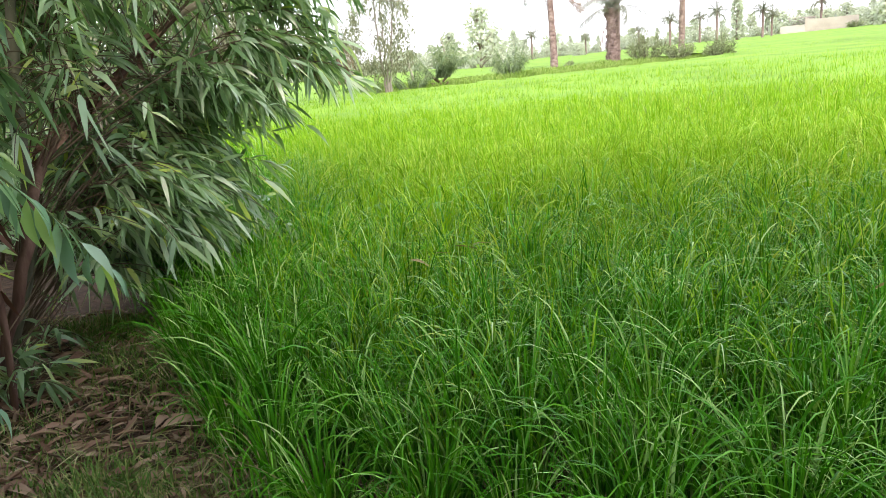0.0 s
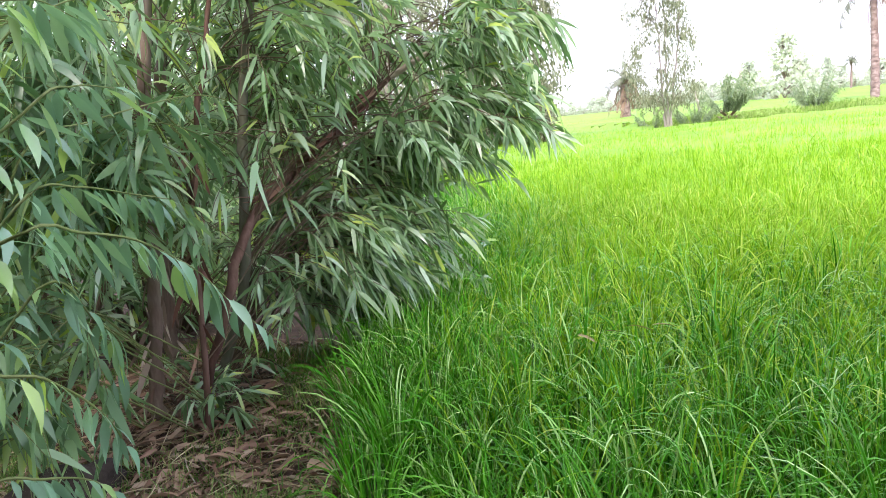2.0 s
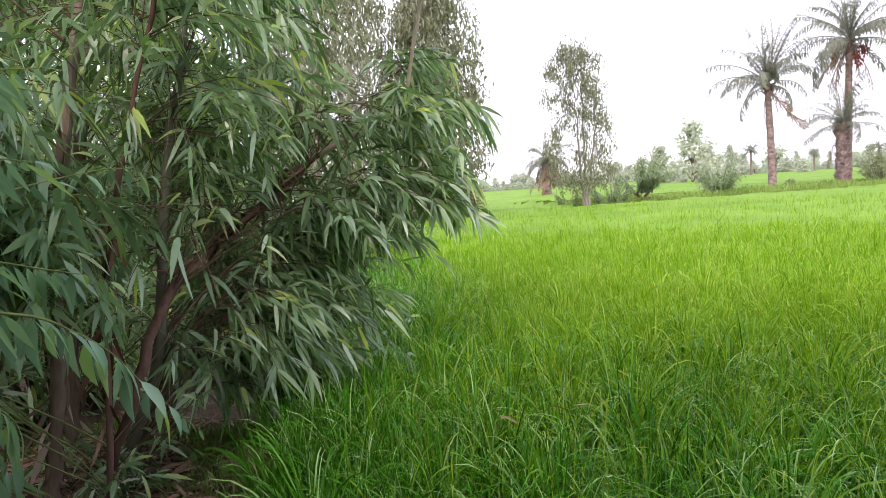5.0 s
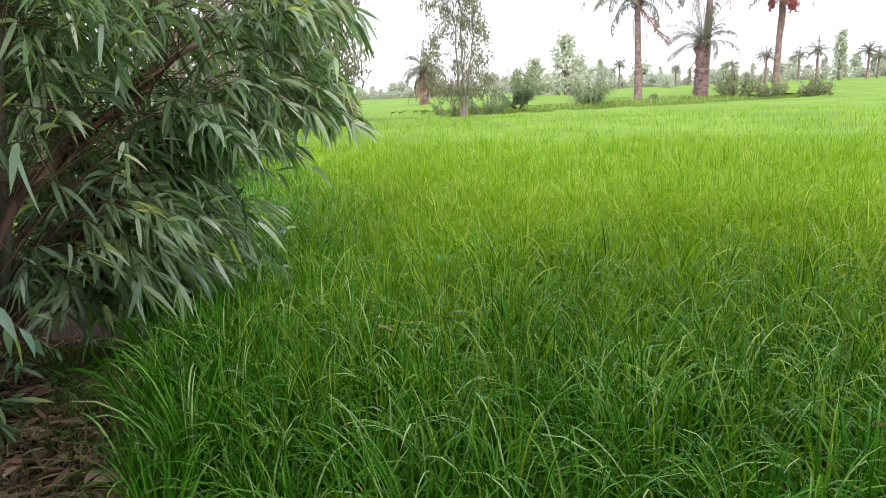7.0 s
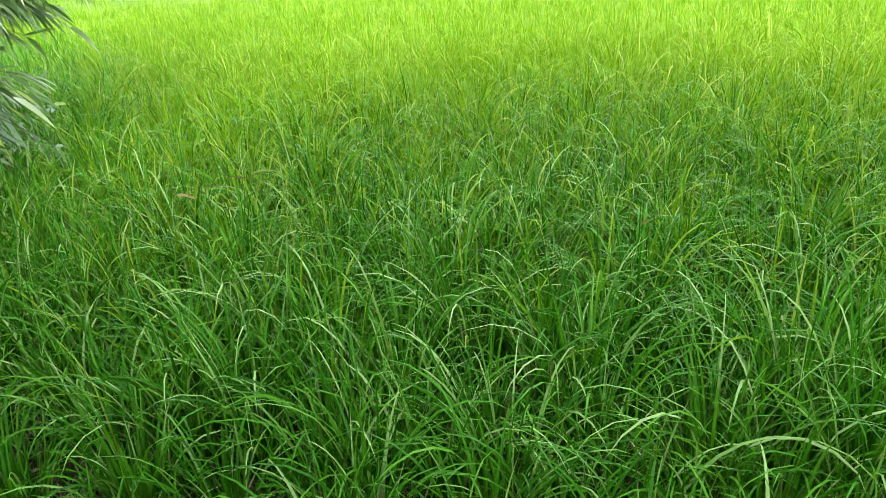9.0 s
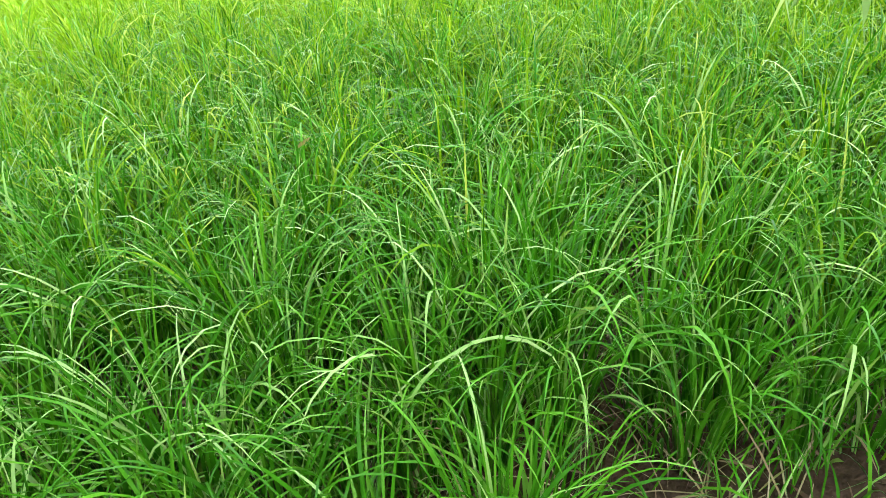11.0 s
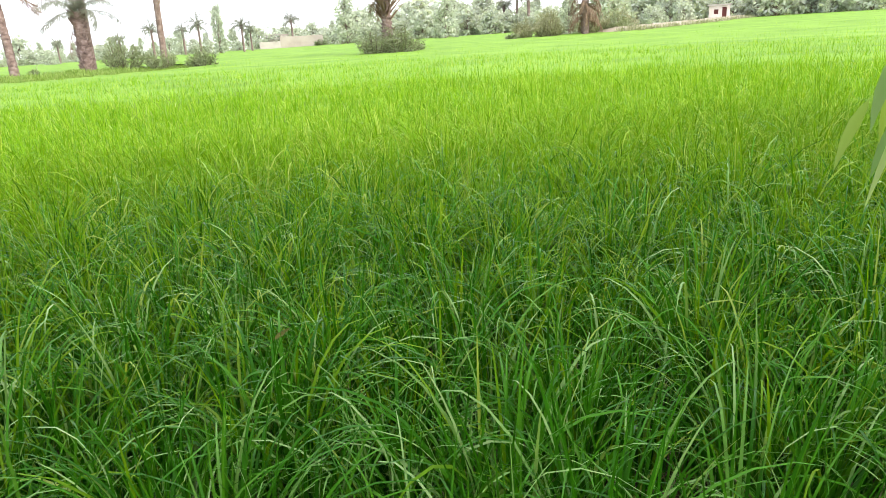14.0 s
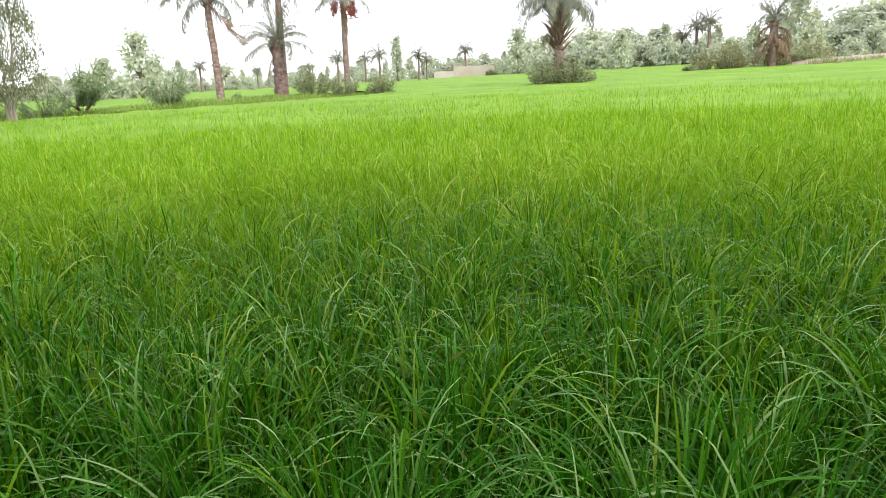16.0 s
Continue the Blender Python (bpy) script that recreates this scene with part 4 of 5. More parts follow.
# Added trees out of view that keep sun and sky off the foreground.
for x, y, height, width, over, leaf_n in [(1.9, -2.4, 4.9, 4.0, 1.3, 3200), (4.2, -2.2, 4.8, 4.6, 1.3, 2100), (7.2, -2.2, 4.8, 5.0, 1.2, 2400), (-3.6, -3.4, 6.6, 3.0, 0.3, 2400)]:
    field_eucalyptus("eucalyptus_tree", x, y, height, width, [(-0.1, over, 0.0), (0.4, over * 0.8, 0.0)], leaf_n, fr, "unseen eucalyptus added by the path to keep light off the rice", 0.46, (0.22, 0.36), EUC, BARK)
# One more unseen blocker, for low sun on the tree foot and rice fringe.
field_eucalyptus("eucalyptus_tree", -0.2, -2.3, 4.4, 3.2, [(0.0, 0.2, 0.0), (0.3, 0.1, 0.0)], 8500, fr, "unseen leafy eucalyptus added behind the path to block the sun", 0.28, (0.2, 0.32), EUC, BARK)


def frond_mesh(name, length, start, droop, mat, pairs=62, leaflet=0.44, wide=0.032, rib=True):
    """A feather frond along +x: start is the angle above level at the base, droop how far it falls over its length."""
    r = np.random.default_rng(int(length * 100 + start * 10 + droop * 7))
    s = np.linspace(0, 1, 15)
    th = start - droop * s**1.4
    step = length / 14
    x = np.concatenate([[0], np.cumsum(np.cos(th[:-1]) * step)])
    z = np.concatenate([[0], np.cumsum(np.sin(th[:-1]) * step)])
    line = np.stack([x, 0 * x, z], -1)
    g = Geo()
    g.tube(line, np.linspace(0.035, 0.008, 15), 4, False)
    f = np.repeat(np.linspace(0.12, 0.99, pairs), 2) * 13.999
    i = f.astype(int)
    p = line[i] + (line[i + 1] - line[i]) * (f - i)[:, None]
    tang = unit(line[i + 1] - line[i])
    sgn = np.tile([1.0, -1.0], pairs)[:, None]
    up = np.cross(tang, [0, 1, 0]) * -1
    way = unit(tang * 0.75 + sgn * np.array([0, 1.0, 0]) * 0.75 + up * 0.35 + r.normal(0, 0.34, (2 * pairs, 3)))
    ln = leaflet * np.interp(f / 14, [0.1, 0.35, 0.75, 1.0], [0.55, 1.0, 0.9, 0.45]) * r.uniform(0.8, 1.15, 2 * pairs)
    st = np.array([0, 0.45, 1.0])
    mid = p[:, None] + way[:, None] * (ln[:, None] * st)[..., None]
    mid[..., 2] -= (0.55 + 0.5 * r.random((2 * pairs, 1))) * ln[:, None] * st**2
    side = unit(np.cross(way, up + 0.01))
    g.ribbons(mid, side[:, None] * (wide / 2 * np.array([0.6, 1.0]))[None, :, None])
    return g.mesh(name, mat)


FROND = {}
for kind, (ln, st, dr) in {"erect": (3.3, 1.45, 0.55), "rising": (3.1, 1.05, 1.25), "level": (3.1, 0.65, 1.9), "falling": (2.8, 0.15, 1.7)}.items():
    FROND[kind] = frond_mesh("frond", ln, st, dr, PALM_HAZE)
FROND["dry"] = frond_mesh("frond", 2.6, -0.9, 0.6, PALM_DRY, 34, 0.36)
FROND["dry_low"] = frond_mesh("frond", 2.2, -1.2, 0.3, PALM_DRY, 30, 0.4)
FROND["skirt"] = frond_mesh("frond", 3.0, 0.0, 1.7, PALM_DRY, 34, 0.42, 0.05)
FROND["sucker"] = frond_mesh("frond", 1.6, 1.35, 0.5, PALM_YOUNG, 34, 0.30, 0.028)
FROND["sucker_low"] = frond_mesh("frond", 1.4, 1.05, 0.8, PALM_YOUNG, 32, 0.28, 0.028)


def trunk_geo(h, r0, r1, lean=(0, 0), rough=0.10, rings=None, seed=1):
    r = np.random.default_rng(seed)
    n = rings or int(h / 0.11)
    s = np.linspace(0, 1, n)
    line = np.stack([lean[0] * s**1.5, lean[1] * s**1.5, s * h], -1)
    line[0, 2] = -0.1
    rad = np.interp(s, [0, 0.06, 0.9, 1], [r0 * 1.25, r0, r1, r1 * 1.15]) * (1 + rough * 0.5 * r.normal(size=n))
    g = Geo()
    sides = 16
    turn = np.arange(sides) * 2 * np.pi / sides
    k, j = np.meshgrid(np.arange(n), np.arange(sides), indexing="ij")
    swell = 1 + 1.3 * rough * np.where((k // 2 + j) % 2, 1, -1) * np.where(k % 2, 1.0, 0.4) + 0.4 * rough * r.normal(size=(n, sides))
    ring = np.stack([np.cos(turn), np.sin(turn)], -1)[None] * (rad[:, None] * swell)[..., None]
    v = np.concatenate([line[:, None, :2] + ring, np.repeat(line[:, None, 2:], sides, 1)], -1)
    a = (k[:-1] * sides + j[:-1]).ravel()
    b = (k[:-1] * sides + (j[:-1] + 1) % sides).ravel()
    g.add(v.reshape(-1, 3), np.stack([a, b, b + sides, a + sides], -1))
    return g, line


def stubs(geo, line, lo, hi, count, length, rad, r, up=0.9):
    """Old frond bases left on a palm trunk."""
    for _ in range(count):
        f = r.uniform(lo, hi) * (len(line) - 1)
        p = line[int(f)]
        a = r.uniform(0, 2 * np.pi)
        d = np.array([math.cos(a), math.sin(a), up])
        ln = length * r.uniform(0.5, 1.2)
        q = p + np.array([math.cos(a), math.sin(a), 0]) * rad * 0.8
        geo.tube([q, q + d * ln * 0.5, q + d * ln + (0, 0, -0.1 * ln)], [0.05, 0.04, 0.015], 4)


def date_palm(x, y, h, r0, r1, label, counts, scale=1.0, lean=(0, 0), dates=0, shaggy=0.0, skirt=0, seed=1, base_h=None, group="date palms"):
    z0 = float(rise(x, y)) if base_h is None else base_h
    r = np.random.default_rng(seed)
    palm = root("date_palm", pose(x, y, z0), label, "palm tree", group)
    g, line = trunk_geo(h, r0, r1, lean, 0.09, None, seed)
    if shaggy:
        stubs(g, line, 0.05, 0.97, int(shaggy * 110), 0.24, r0, r)
    if shaggy > 1.4:
        old = Geo()
        stubs(old, line, 0.42, 1.0, int(shaggy * 90), 0.95, r1, r, 1.1)
        tagged(part("stub_thatch", old, PALM_DRY, palm, "tan bases of old cut fronds"), kind="stuff")
    stubs(g, line, 0.90, 1.0, 26, 0.4, r1, r)
    part("trunk", g, PALM_BARK, palm, "ringed rough brown trunk")
    top = Vector(line[-1])
    golden = 2.399963
    k = 0
    for kind, n in counts.items():
        for _ in range(n):
            ob = new("frond", FROND[kind])
            ob.parent = palm
            zoff = {"erect": 0.1, "rising": 0.05, "level": -0.05, "falling": -0.18, "dry": -0.3, "dry_low": -0.5}.get(kind, 0)
            s = scale * r.uniform(0.75, 1.12)
            ob.matrix_local = Matrix.Translation(top + Vector((0, 0, zoff))) @ Euler((r.normal(0, 0.32), r.normal(0, 0.26), k * golden + r.normal(0, 0.3))).to_matrix().to_4x4() @ Matrix.Scale(s, 4)
            k += 1
    for j in range(dates):
        a = j * 2.4 + 0.4
        g = Geo()
        tip = np.array(top) + (0.85 * math.cos(a), 0.85 * math.sin(a), -0.6 - 0.3 * (j % 3))
        g.tube(smoothline([np.array(top), np.array(top) + (0.4 * math.cos(a), 0.4 * math.sin(a), 0.05), tip], 6), 0.03, 5)
        stalk = part("fruit_stalk", g, PALM_DRY, palm, "arching dry fruit stalk")
        g = Geo()
        for _ in range(70):
            p = tip + r.normal(0, 1, 3) * (0.14, 0.14, 0.24)
            g.tube([p - (0, 0, 0.05), p, p + (0, 0, 0.05)], [0.025, 0.06, 0.02], 5)
        tagged(part("fruit_cluster", g, DATES, stalk, "hanging bunch of red dates"), kind="stuff")
    for _ in range(skirt):
        ob = new("frond", FROND["skirt" if r.random() < 0.7 else "dry_low"])
        ob.parent = palm
        f = r.uniform(0.4, 1.0)
        ob.matrix_local = Matrix.Translation(Vector(line[int(f * (len(line) - 1))])) @ Euler((0, 0, r.uniform(0, 6.28))).to_matrix().to_4x4() @ Matrix.Scale(scale * r.uniform(0.7, 1.0), 4)
    return palm


FULL = {"erect": 10, "rising": 9, "level": 11, "falling": 4, "dry": 3}
date_palm(0.11, 47.87, 6.7, 0.24, 0.17, "tall date palm with a ringed trunk on the field bank", FULL, 1.28, (-0.2, 0), seed=2)
date_palm(4.36, 50.1, 9.0, 0.24, 0.19, "tallest date palm with reddish fruit stalks on the bank", {"erect": 9, "rising": 11, "level": 12, "falling": 5, "dry": 5}, 1.35, (0.15, 0), seed=3, dates=4)
date_palm(4.0, 48.9, 3.8, 0.36, 0.30, "short thick shaggy date palm beside the tallest one", {"erect": 10, "rising": 9, "level": 7, "falling": 1, "dry": 1}, 0.95, (-0.05, 0), shaggy=1.2, seed=4)
date_palm(10.0, 58.1, 7.7, 0.24, 0.20, "date palm hung with bunches of red dates", {"erect": 16, "rising": 8, "level": 4, "falling": 3, "dry": 1}, 1.3, (0.15, 0), dates=9, seed=5)
date_palm(21.39, 42.6, 5.6, 0.26, 0.34, "shaggy date palm full of old frond stubs above a bush", {"erect": 8, "rising": 12, "level": 14, "falling": 12, "dry": 4}, 1.15, (0.05, 0), shaggy=1.5, seed=6)
date_palm(-17.4, 57.2, 3.4, 0.35, 0.35, "old date palm with a skirt of drooping dry fronds", {"erect": 4, "rising": 8, "level": 12, "falling": 16, "dry": 14}, 0.85, skirt=16, seed=7)
date_palm(47.2, 52.6, 4.3, 0.34, 0.34, "date palm with a thick skirt of dead brown fronds", {"erect": 10, "rising": 12, "level": 8}, 0.85, skirt=60, seed=8)


def palm_clump(x, y, n, s, label, stump=0.0, seed=1):
    """Date palm offshoots springing from the ground."""
    r = np.random.default_rng(seed)
    ob0 = root("palm_offshoots", pose(x, y, float(rise(x, y))), label, "palm shrub", "palm offshoots")
    g = Geo()
    stubs(g, np.array([(0, 0, 0), (0, 0, 0.05 + stump * 0.5), (0, 0, 0.1 + stump)]), 0, 1, 24, 0.16 + 0.3 * stump, 0.10 + 0.1 * stump, r)
    part("stump", g, PALM_DRY if stump else PALM_BARK, ob0, "bristling stump of cut frond bases")
    for k in range(n):
        ob = new("frond", FROND["sucker" if k % 2 else "sucker_low"])
        ob.parent = ob0
        a = r.uniform(0, 6.28)
        d = 0.5 * math.sqrt(r.uniform(0, 1))
        ob.matrix_local = Matrix.Translation((d * math.cos(a), d * math.sin(a), 0.05 + stump * 0.8)) @ Euler((0, r.normal(0, 0.15), a + r.normal(0, 0.5))).to_matrix().to_4x4() @ Matrix.Scale(s * r.uniform(0.75, 1.15), 4)
    return ob0


palm_clump(-6.2, 30.2, 26, 0.7, "small tuft of green palm offshoots", 0, 11)
palm_clump(-5.05, 31.4, 40, 1.0, "palm offshoots round a bristling pale stump", 0.5, 12)
palm_clump(-7.4, 28.6, 14, 0.6, "few yellowish palm offshoots at the foot of the tree", 0, 13)
palm_clump(-2.2, 35.8, 34, 0.95, "loose grey-green palm offshoots on the bank", 0, 14)


def bush(x, y, w, h, n, label, mat, seed, leaf=(0.15, 0.3), upright=0.6, name="bush", group="bushes"):
    r = np.random.default_rng(seed)
    ob0 = root(name, pose(x, y, float(rise(x, y))), label, "bush", group)
    wood, leaves = Geo(), Geo()
    base, way = [], []
    m = max(8, n // 40)
    for _ in range(m):
        a, q = r.uniform(0, 6.28), math.sqrt(r.uniform(0, 1))
        top = np.array([w / 2 * q * math.cos(a), w / 2 * q * math.sin(a), h * (1 - 0.55 * q**2) * r.uniform(0.55, 1.05)])
        line = smoothline([(top[0] * 0.3, top[1] * 0.3, -0.05), top * (0.75, 0.75, 0.5), top], 6)
        wood.tube(line, np.linspace(0.02, 0.006, 6), 4, False)
        k = n // m
        f = r.uniform(0.1, 1, k) ** 0.7 * 4.999
        i = f.astype(int)
        base.append(line[i] + (line[i + 1] - line[i]) * (f - i)[:, None] + r.normal(0, 0.07 * w / 1.5, (k, 3)))
        d = r.normal(0, 0.6, (k, 3)) + top * (0.4 / max(w, 0.1), 0.4 / max(w, 0.1), 0)
        d[:, 2] = d[:, 2] * 0.5 + upright
        way.append(d)
    base, way = np.concatenate(base), np.concatenate(way)
    base[:, 2] = np.maximum(base[:, 2], 0.03)
    hanging_leaves(leaves, base, way, r.uniform(*leaf, len(base)), r.uniform(0.03, 0.05, len(base)) * leaf[1] / 0.25, r)
    tagged(part("stemwork", wood, TWIG_RED, ob0), kind="stuff")
    tagged(part("foliage", leaves, mat, ob0), kind="stuff")
    return ob0


bush(5.5, 43.6, 2.3, 2.3, 1500, "upright grey-green bush on the field bank", BUSH, 41)
bush(7.5, 44.2, 2.2, 1.2, 1000, "low spreading green bush on the field bank", BUSH, 42)
bush(9.7, 43.8, 1.9, 1.7, 1300, "rounded reedy green bush at the end of the bank", BUSH, 43)
bush(20.2, 42.2, 2.4, 2.1, 2200, "leafy dark green bush at the foot of the palm", BUSH, 44, upright=0.1)
bush(21.8, 41.6, 2.6, 2.2, 2400, "leafy dark green bush at the foot of the palm", BUSH, 45, upright=0.1)
bush(23.7, 42.4, 0.9, 1.2, 500, "small dark green bush standing in the rice", BUSH, 46, upright=0.2)
bush(-9.7, 21.6, 1.9, 2.5, 2200, "dark grey-green bush under the margin trees", EUC_FAR, 47, upright=-0.1)
for k, (x, y, w, h) in enumerate([(-3.5, 1.5, 1.5, 1.7), (-4.0, 2.8, 1.7, 2.0), (-3.3, 0.3, 1.4, 1.5), (-5.2, 1.8, 2.0, 2.2), (-4.6, 4.4, 1.9, 2.1), (-4.4, 0.2, 1.6, 1.9)]):
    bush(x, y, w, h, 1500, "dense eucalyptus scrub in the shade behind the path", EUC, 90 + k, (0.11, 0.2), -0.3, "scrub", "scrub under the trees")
bush(1.2, 46.6, 1.2, 0.7, 300, "low tuft of bush beside the palm trunk", BUSH, 48)
bush(-1.0, 47.6, 1.0, 0.5, 250, "low flowering tuft beside the palm trunk", GRASS, 49)
for k, (x, y, w, h) in enumerate([(44.0, 54.2, 2.6, 3.0), (49.3, 54.0, 3.2, 2.6), (51.8, 53.0, 3.0, 2.2), (42.0, 55.5, 2.0, 2.3), (45.8, 56.5, 2.6, 3.4), (40.2, 54.5, 1.2, 0.9), (54.5, 55.5, 3.4, 3.0)]):
    bush(x, y, w * 1.1, h * 0.95, 1500, "dry-leaved yellowish green bush beside the dead-fronded palm", BUSH if k % 3 == 2 else DRY_BUSH, 60 + k, (0.25, 0.5), 0.5)


# ---- far woods ----
def woodland_tree(name, h, w, n, seed, label, slim=False):
    r = np.random.default_rng(seed)
    tree = root(name, pose(0, 0, -60), label, "tree", "far woods")
    wood, crown = Geo(), Geo()
    line = smoothline([(0, 0, -0.2), (r.normal(0, 0.1), 0, h * 0.4), (r.normal(0, 0.3), r.normal(0, 0.3), h * 0.9)], 10)
    wood.tube(line, np.linspace(0.16, 0.03, 10), 6)
    centres = []
    for k in range(n):
        f = (k + 0.5) / n
        z = h * (0.10 + 0.84 * f)
        prof = w / 2 * np.interp(f, [0, 0.3, 0.7, 1.0], [0.9, 1.0, 0.7, 0.2])
        a = k * 2.4 + r.normal(0, 0.4)
        q = prof * r.uniform(0.35, 1.0)
        c = np.array([q * math.cos(a), q * math.sin(a), z])
        wood.tube([line[min(9, int(f * 8))], c], [0.05, 0.02], 4, False)
        centres.append(c)
    base = []
    for c in centres:
        m = 21
        v = unit(r.normal(size=(m, 3))) * r.uniform(0.2, 1.25, (m, 1))
        base.append(c + v * np.array([1, 1, 0.85]) * (0.11 * w + 0.25) * r.uniform(0.6, 1.5))
    base = np.concatenate(base)
    d = r.normal(0, 1, base.shape)
    d[:, 2] -= 0.5
    m = len(base)
    d = unit(d)
    s = unit(np.cross(d, r.normal(size=d.shape)))
    ln, wd = r.uniform(0.38, 0.78, m), r.uniform(0.22, 0.46, m)
    mid = base[:, None] + d[:, None] * (ln[:, None] * np.array([0, 0.5, 1.0]))[..., None]
    crown.ribbons(mid, s[:, None] * (wd[:, None] / 2 * np.array([0.4, 1.0]))[..., None])
    part("trunk", wood, PALM_BARK, tree)
    tagged(part("crown", crown, WOODS_HAZE, tree), kind="stuff")
    return tree


def build_woods():
    r = random.Random(77)
    kinds = [
        woodland_tree("woodland_tree", 7.0, 4.6, 44, 101, "rounded tree in the far wood, greyed to stand for haze"),
        woodland_tree("woodland_tree", 8.5, 4.2, 46, 102, "tall lobed tree in the far wood, greyed to stand for haze"),
        woodland_tree("woodland_tree", 9.5, 2.4, 36, 103, "slim upright tree in the far wood"),
        woodland_tree("woodland_tree", 5.0, 5.2, 40, 104, "broad low tree at the foot of the wood"),
    ]
    palm = date_palm(0, 0, 6.0, 0.22, 0.2, "distant date palm among the far trees", {"erect": 6, "rising": 9, "level": 10, "falling": 8}, 0.9, seed=9, base_h=-60, group="far palms")

    def put(ob, az, d, s, squash=1.0):
        x, y = d * math.sin(radians(az)), d * math.cos(radians(az))
        m = pose(x, y, float(rise(x, y)) - 0.05, 0, 0, r.uniform(0, 360)) @ Matrix.Diagonal((s * squash, s * squash, s, 1))
        return m

    spots = []
    az = -34.0
    while az < 62:
        h = np.interp(az, [-34, -22, -14, -4, 4, 14, 20, 26, 32, 38, 48, 62], [4.5, 3.6, 4.8, 5.2, 4.2, 4.6, 5.4, 8.2, 8.6, 6.5, 8.0, 8.5])
        d = np.interp(az, [-34, 0, 20, 30, 50, 62], [165, 158, 160, 148, 128, 122]) * r.uniform(0.97, 1.12)
        spots.append((az, d, h * r.uniform(0.7, 1.25)))
        if r.random() < 0.4:
            spots.append((az + r.uniform(-0.5, 0.5), d * 0.94, h * r.uniform(0.3, 0.65)))
        az += r.uniform(0.6, 1.2)
    az = -34.0
    while az < 62:
        d = np.interp(az, [-34, 0, 20, 30, 50, 62], [165, 158, 160, 148, 128, 122]) * r.uniform(0.94, 0.99)
        h = np.interp(az, [-34, -22, -14, -4, 4, 14, 20, 26, 32, 38, 48, 62], [3.0, 2.2, 2.8, 3.2, 2.8, 2.8, 3.2, 4.6, 4.8, 3.8, 4.6, 4.8])
        spots.append((az, d, -h * r.uniform(0.75, 1.2)))
        az += r.uniform(0.8, 1.3)
    nominal = [7.0, 8.5, 9.5, 5.0]
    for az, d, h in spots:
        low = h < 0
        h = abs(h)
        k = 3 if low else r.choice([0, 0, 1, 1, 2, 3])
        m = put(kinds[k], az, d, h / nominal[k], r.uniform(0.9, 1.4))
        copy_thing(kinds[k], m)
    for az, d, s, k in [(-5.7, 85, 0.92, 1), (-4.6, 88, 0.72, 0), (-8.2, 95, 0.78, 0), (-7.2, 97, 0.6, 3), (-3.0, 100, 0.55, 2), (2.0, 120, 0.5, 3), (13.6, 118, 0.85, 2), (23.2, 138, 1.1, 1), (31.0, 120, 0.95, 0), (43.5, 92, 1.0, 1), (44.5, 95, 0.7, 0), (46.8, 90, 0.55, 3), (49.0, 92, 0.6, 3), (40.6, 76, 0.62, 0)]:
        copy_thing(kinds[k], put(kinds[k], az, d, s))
    for az, d, s in [(8.9, 110, 0.72), (12.2, 112, 0.78), (15.3, 120, 0.75), (15.9, 122, 0.62), (19.0, 150, 0.95), (-1.6, 130, 0.78), (2.6, 125, 0.55), (36.6, 138, 1.15), (37.5, 136, 1.2), (35.6, 140, 0.9), (6.6, 128, 0.6)]:
        m = put(palm, az, d, s)
        copy_thing(palm, m)
    for k, (az, d) in enumerate([(-31, 172), (-28, 170), (56, 132), (59, 130)]):
        kinds[k].matrix_basis = put(kinds[k], az, d, 0.9)
    palm.matrix_basis = put(palm, 11.0, 140, 0.8)


build_woods()


# ---- far buildings ----
def box_geo(x0, x1, y0, y1, z0, z1):
    v = [(x, y, z) for z in (z0, z1) for x, y in ((x0, y0), (x1, y0), (x1, y1), (x0, y1))]
    g = Geo()
    g.add(v, [(0, 1, 5, 4), (1, 2, 6, 5), (2, 3, 7, 6), (3, 0, 4, 7), (4, 5, 6, 7), (3, 2, 1, 0)])
    return g


def build_farmhouse():
    a, b = Vector((41.2, 139.6)), Vector((52.3, 135.8))
    turn = math.degrees(math.atan2(b.y - a.y, b.x - a.x))
    z = float(rise(46, 138))
    h = root("farmhouse", pose(a.x, a.y, z, 0, 0, turn), "low mud-plastered farm compound with a stepped flat roof", "house")
    part("front_wall", box_geo(4.0, 12.3, 0, 0.4, -0.1, 2.5), PLASTER, h, "", False)
    part("low_wall", box_geo(0, 3.995, 0.1, 0.5, -0.1, 1.7), WHITEWASH, h, "paler lower yard wall", False)
    part("side_wall", box_geo(4.0, 4.4, 0.405, 5.0, -0.1, 2.75), PLASTER, h, "", False)
    part("back_room", box_geo(1.2, 5.5, 5.005, 9.0, -0.1, 2.9), WHITEWASH, h, "whitewashed back room", False)
    part("parapet", box_geo(1.0, 5.7, 4.9, 9.2, 2.905, 3.1), PLASTER, h, "", False)
    bush(51.5, 134.6, 2.0, 1.5, 350, "dark bush against the compound wall", BUSH, 80, (0.4, 0.7))


build_farmhouse()


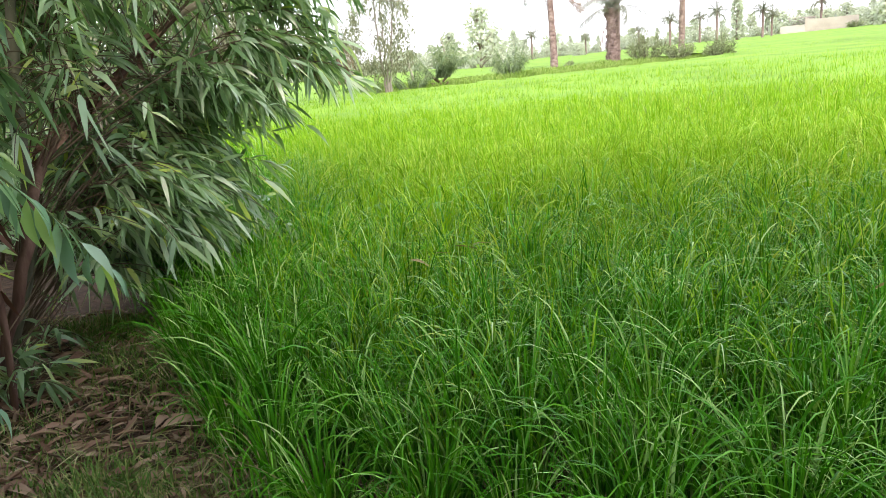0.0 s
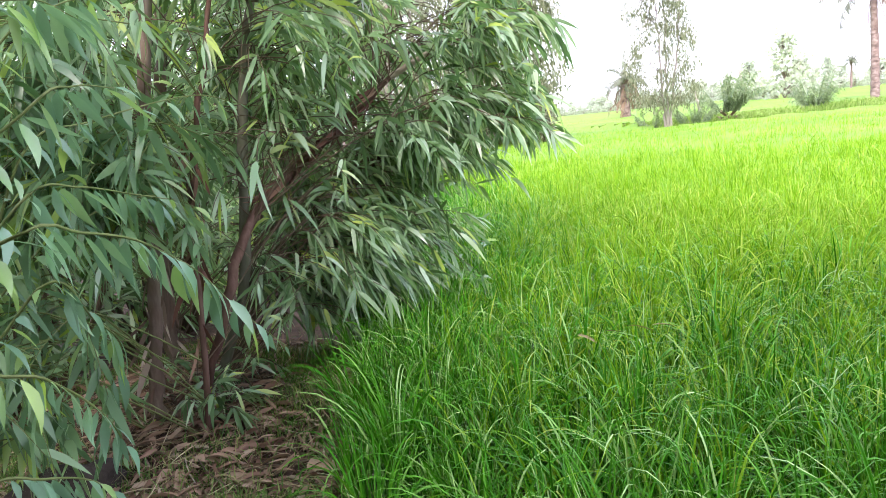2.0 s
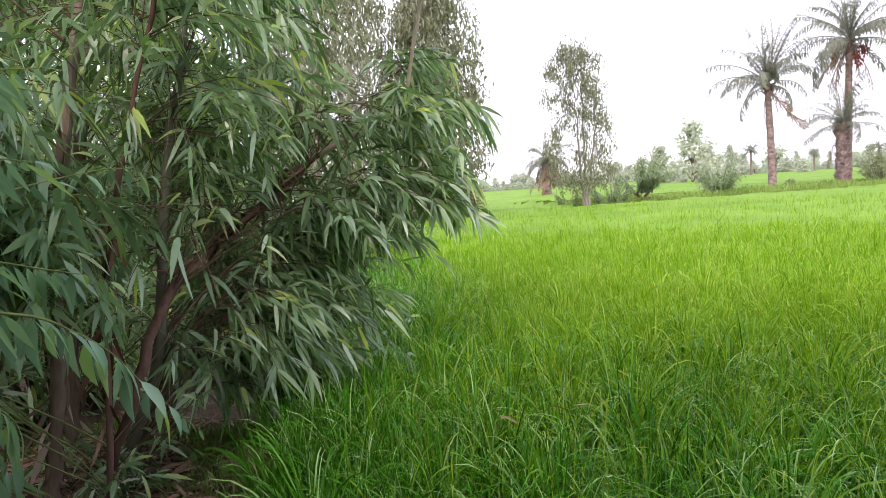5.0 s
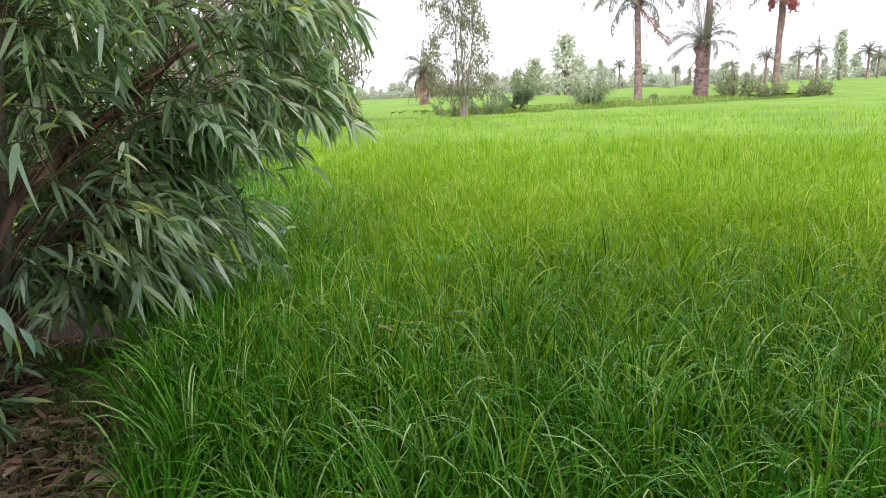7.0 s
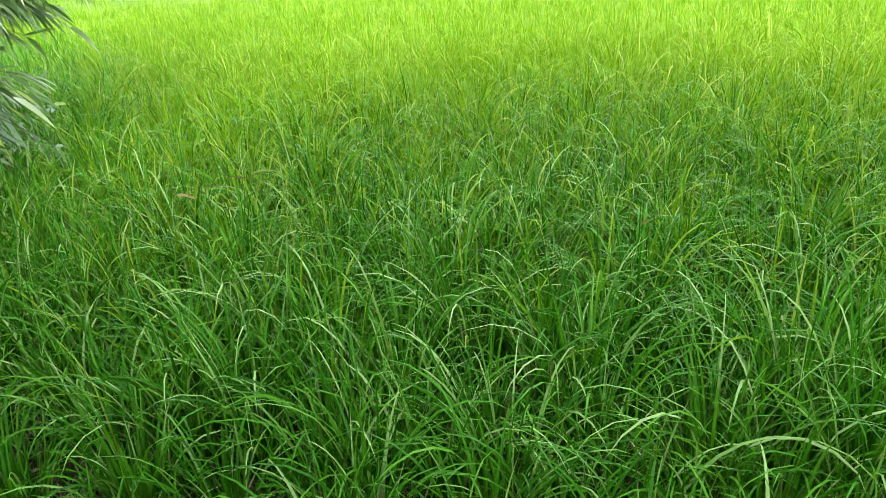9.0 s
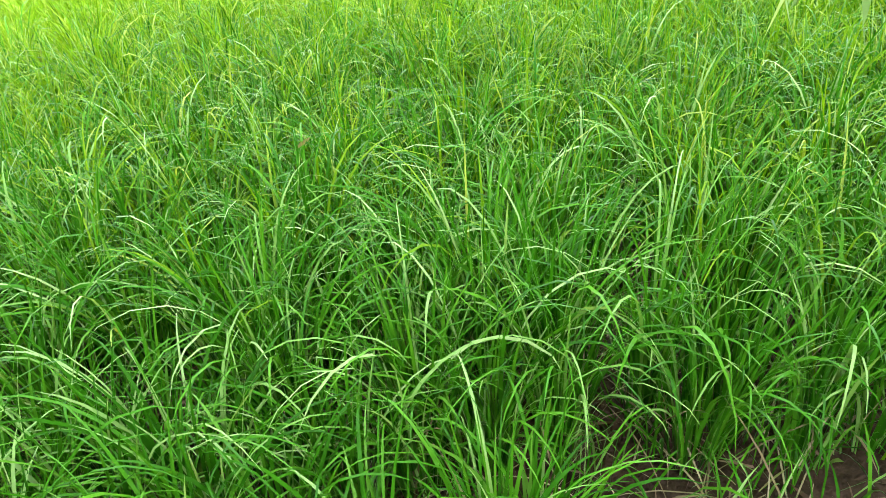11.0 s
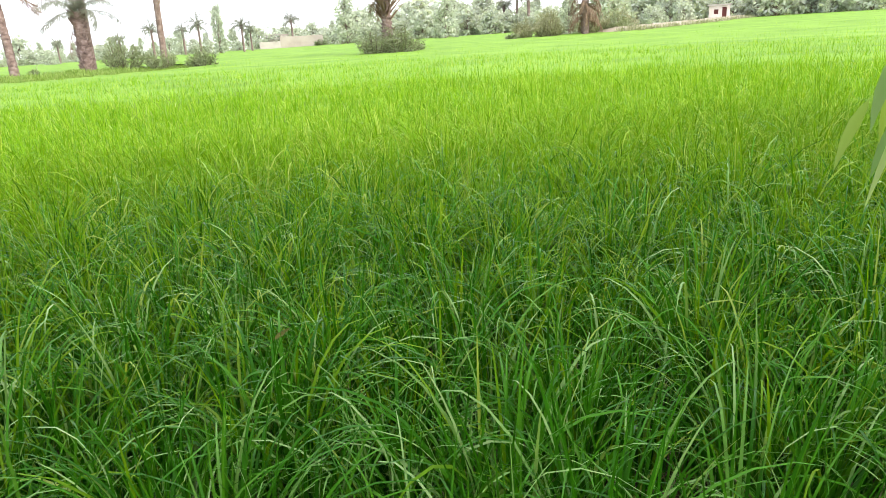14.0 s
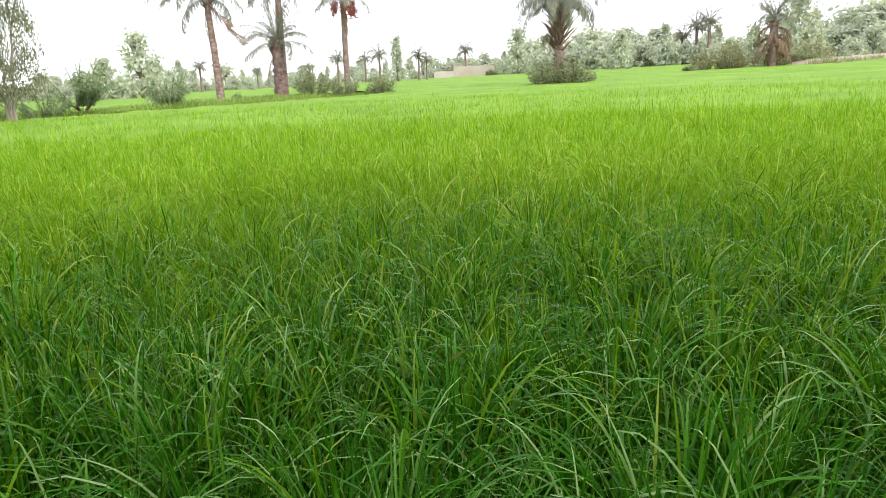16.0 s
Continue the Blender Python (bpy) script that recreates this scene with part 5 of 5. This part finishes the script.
def build_hut():
    z = float(rise(86.6, 68.9))
    h = root("field_hut", pose(86.6, 68.9, z + 0.25, 0, 0, -51), "small pink-washed field hut with a dark red door", "hut")
    part("plinth", box_geo(-1.9, 1.9, -0.4, 2.6, -0.35, 0.15), SAND, h, "pale sandy plinth", False)
    for x0, x1, z0, z1 in [(-1.4, -0.75, 0.155, 2.1), (-0.15, 0.35, 0.155, 2.1), (0.95, 1.4, 0.155, 2.1), (-0.745, -0.155, 0.155, 0.95), (-0.745, -0.155, 1.6, 2.1), (0.355, 0.945, 1.85, 2.1)]:
        part("wall", box_geo(x0, x1, 0, 0.22, z0, z1), PINK_WALL, h, "", False)
    part("side_wall", box_geo(-1.4, -1.18, 0.225, 2.3, 0.155, 2.1), PINK_WALL, h, "", False)
    part("side_wall", box_geo(1.18, 1.4, 0.225, 2.3, 0.155, 2.1), PINK_WALL, h, "", False)
    part("back_wall", box_geo(-1.175, 1.175, 2.08, 2.3, 0.155, 2.1), PINK_WALL, h, "", False)
    part("roof", box_geo(-1.6, 1.6, -0.2, 2.5, 2.105, 2.28), WHITEWASH, h, "pale flat roof slab", False)
    part("door", box_geo(0.36, 0.94, 0.12, 0.17, 0.16, 1.845), RED_DOOR, h, "dark red door", False)
    part("shutter", box_geo(-0.74, -0.16, 0.12, 0.17, 0.955, 1.595), RED_DOOR, h, "dark red shutter", False)


build_hut()


def build_sandy_path():
    line = smoothline([(48.5, 51.2), (53.0, 52.6), (62.0, 56.0), (72.0, 60.5), (84.0, 66.5), (100.0, 74.0), (130.0, 86.0)], 60)
    v, q = [], []
    for i, p in enumerate(line):
        n = unit(np.array([-(line[min(i + 1, 59)] - line[max(i - 1, 0)])[1], (line[min(i + 1, 59)] - line[max(i - 1, 0)])[0]]))
        ease = min(1.0, i / 5)
        for d, up in ((-2.6, 0.0), (-1.7, 0.6), (-0.6, 0.82), (0.8, 0.82), (1.9, 0.6), (2.8, 0.0)):
            u = p + n * d
            v.append((u[0], u[1], float(rise(*u)) - 0.03 + up * ease + 0.05 * ease * math.sin(i * 1.7 + d * 3)))
        if i:
            q += [(6 * (i - 1) + k, 6 * (i - 1) + k + 1, 6 * i + k + 1, 6 * i + k) for k in range(5)]
    tagged(new("sandy_path", mesh_of("sandy_path", v, [q], SAND)), "pale sandy raised track along the field", "path", kind="structure")
    geo, r = Geo(), np.random.default_rng(91)
    n = 3500
    k = r.integers(0, 59, n)
    p = line[k] + (line[k + 1] - line[k]) * r.random((n, 1)) + np.stack([r.normal(0.8, 0.6, n), r.normal(-1.6, 0.5, n)], -1)
    blade_rows(geo, p[:, 0], p[:, 1], r.uniform(0.6, 1.1, n), r.uniform(0.05, 0.1, n), np.abs(r.normal(0.3, 0.2, n)), r.uniform(0.2, 1.2, n), 2, r)
    tagged(new("dry_verge_grass", geo.mesh("dry_verge_grass", DRY_BUSH)), "dry pale grass along the sandy track", "grass", kind="stuff")


build_sandy_path()


def build_leaning_pole():
    for p0, p1, rad in [((-8.7, 44.0, 0.2), (-9.1, 44.0, 2.05), 0.09), ((-11.9, 84.0, 0.2), (-13.1, 84.0, 4.6), 0.11)]:
        g = Geo()
        o = np.array([p0[0], p0[1], float(rise(p0[0], p0[1]))])
        g.tube([np.array((0, 0, -0.1)), (np.array(p1) - np.array(p0)) * 0.5, np.array(p1) - np.array(p0)], [rad, rad * 0.95, rad * 0.8], 8)
        ob = new("leaning_trunk", g.mesh("leaning_trunk", PALE_BARK))
        ob.location = o
        tagged(ob, "bare whitish trunk leaning on the field bank", "trunk")


build_leaning_pole()


# ---- small things caught in the rice ----
def build_debris():
    r = random.Random(8)
    spray = root("fallen_spray", pose(-2.42, 4.4, 0.42), "pale dry eucalyptus spray lying on the rice edge", "branch")
    g = Geo()
    line = smoothline([(-0.45, 0.2, 0.12), (0, 0, 0.02), (0.35, -0.15, 0.0)], 10)
    g.tube(line, np.linspace(0.008, 0.003, 10), 5)
    twig = part("twig", g, DEADWOOD, spray)
    kind = leaf_mesh("leaf", 0.14, 0.026, 0.2, EUC_YOUNG, 0.3)
    for k in range(26):
        ob = new("leaf", kind)
        ob.parent = twig
        ob.matrix_local = aim(Vector(line[r.randrange(2, 10)]), (r.gauss(0.4, 0.5), r.gauss(-0.2, 0.6), r.uniform(-0.1, 0.5)), r.uniform(-1, 1), r.uniform(0.7, 1.1))
    tan = leaf_mesh("dry_leaf", 0.12, 0.017, 0.3, STRAW, 0.6)
    for p, w in [((-0.52, 2.36, 0.45), (1, 0.3, 0.3)), ((-0.44, 2.40, 0.47), (1, 0.2, 0.1)), ((-0.36, 2.45, 0.46), (0.9, 0.5, 0.2)), ((0.97, 1.80, 0.43), (0.3, -0.4, 0.6)), ((-0.62, 2.33, 0.44), (0.7, 0.1, -0.2))]:
        ob = new("dry_leaf", tan)
        ob.matrix_world = aim(p, w, r.uniform(-1, 1), r.uniform(0.6, 1.0))
        tagged(ob, "yellow-brown dry leaf caught in the rice blades", "leaf", "leaves in the rice")
    geo, q = Geo(), np.random.default_rng(55)
    n = 260
    k = q.integers(0, 4, n)
    cx, cy = np.array([1.3, 2.4, 3.4, 2.9])[k], np.array([8.6, 7.4, 10.2, 12.5])[k]
    x, y = cx + q.normal(0, 0.8, n), cy + q.normal(0, 0.8, n)
    base = np.stack([x, y, rise(x, y) + q.uniform(0.50, 0.62, n)], -1)
    d = q.normal(0, 0.35, (n, 3))
    d[:, 2] = 1
    hanging_leaves(geo, base, d, q.uniform(0.06, 0.12, n), q.uniform(0.008, 0.014, n), q, 0.2)
    tagged(new("seed_heads", geo.mesh("seed_heads", GRASS)), "pale seed heads standing above the rice", "seed heads", kind="stuff")


build_debris()
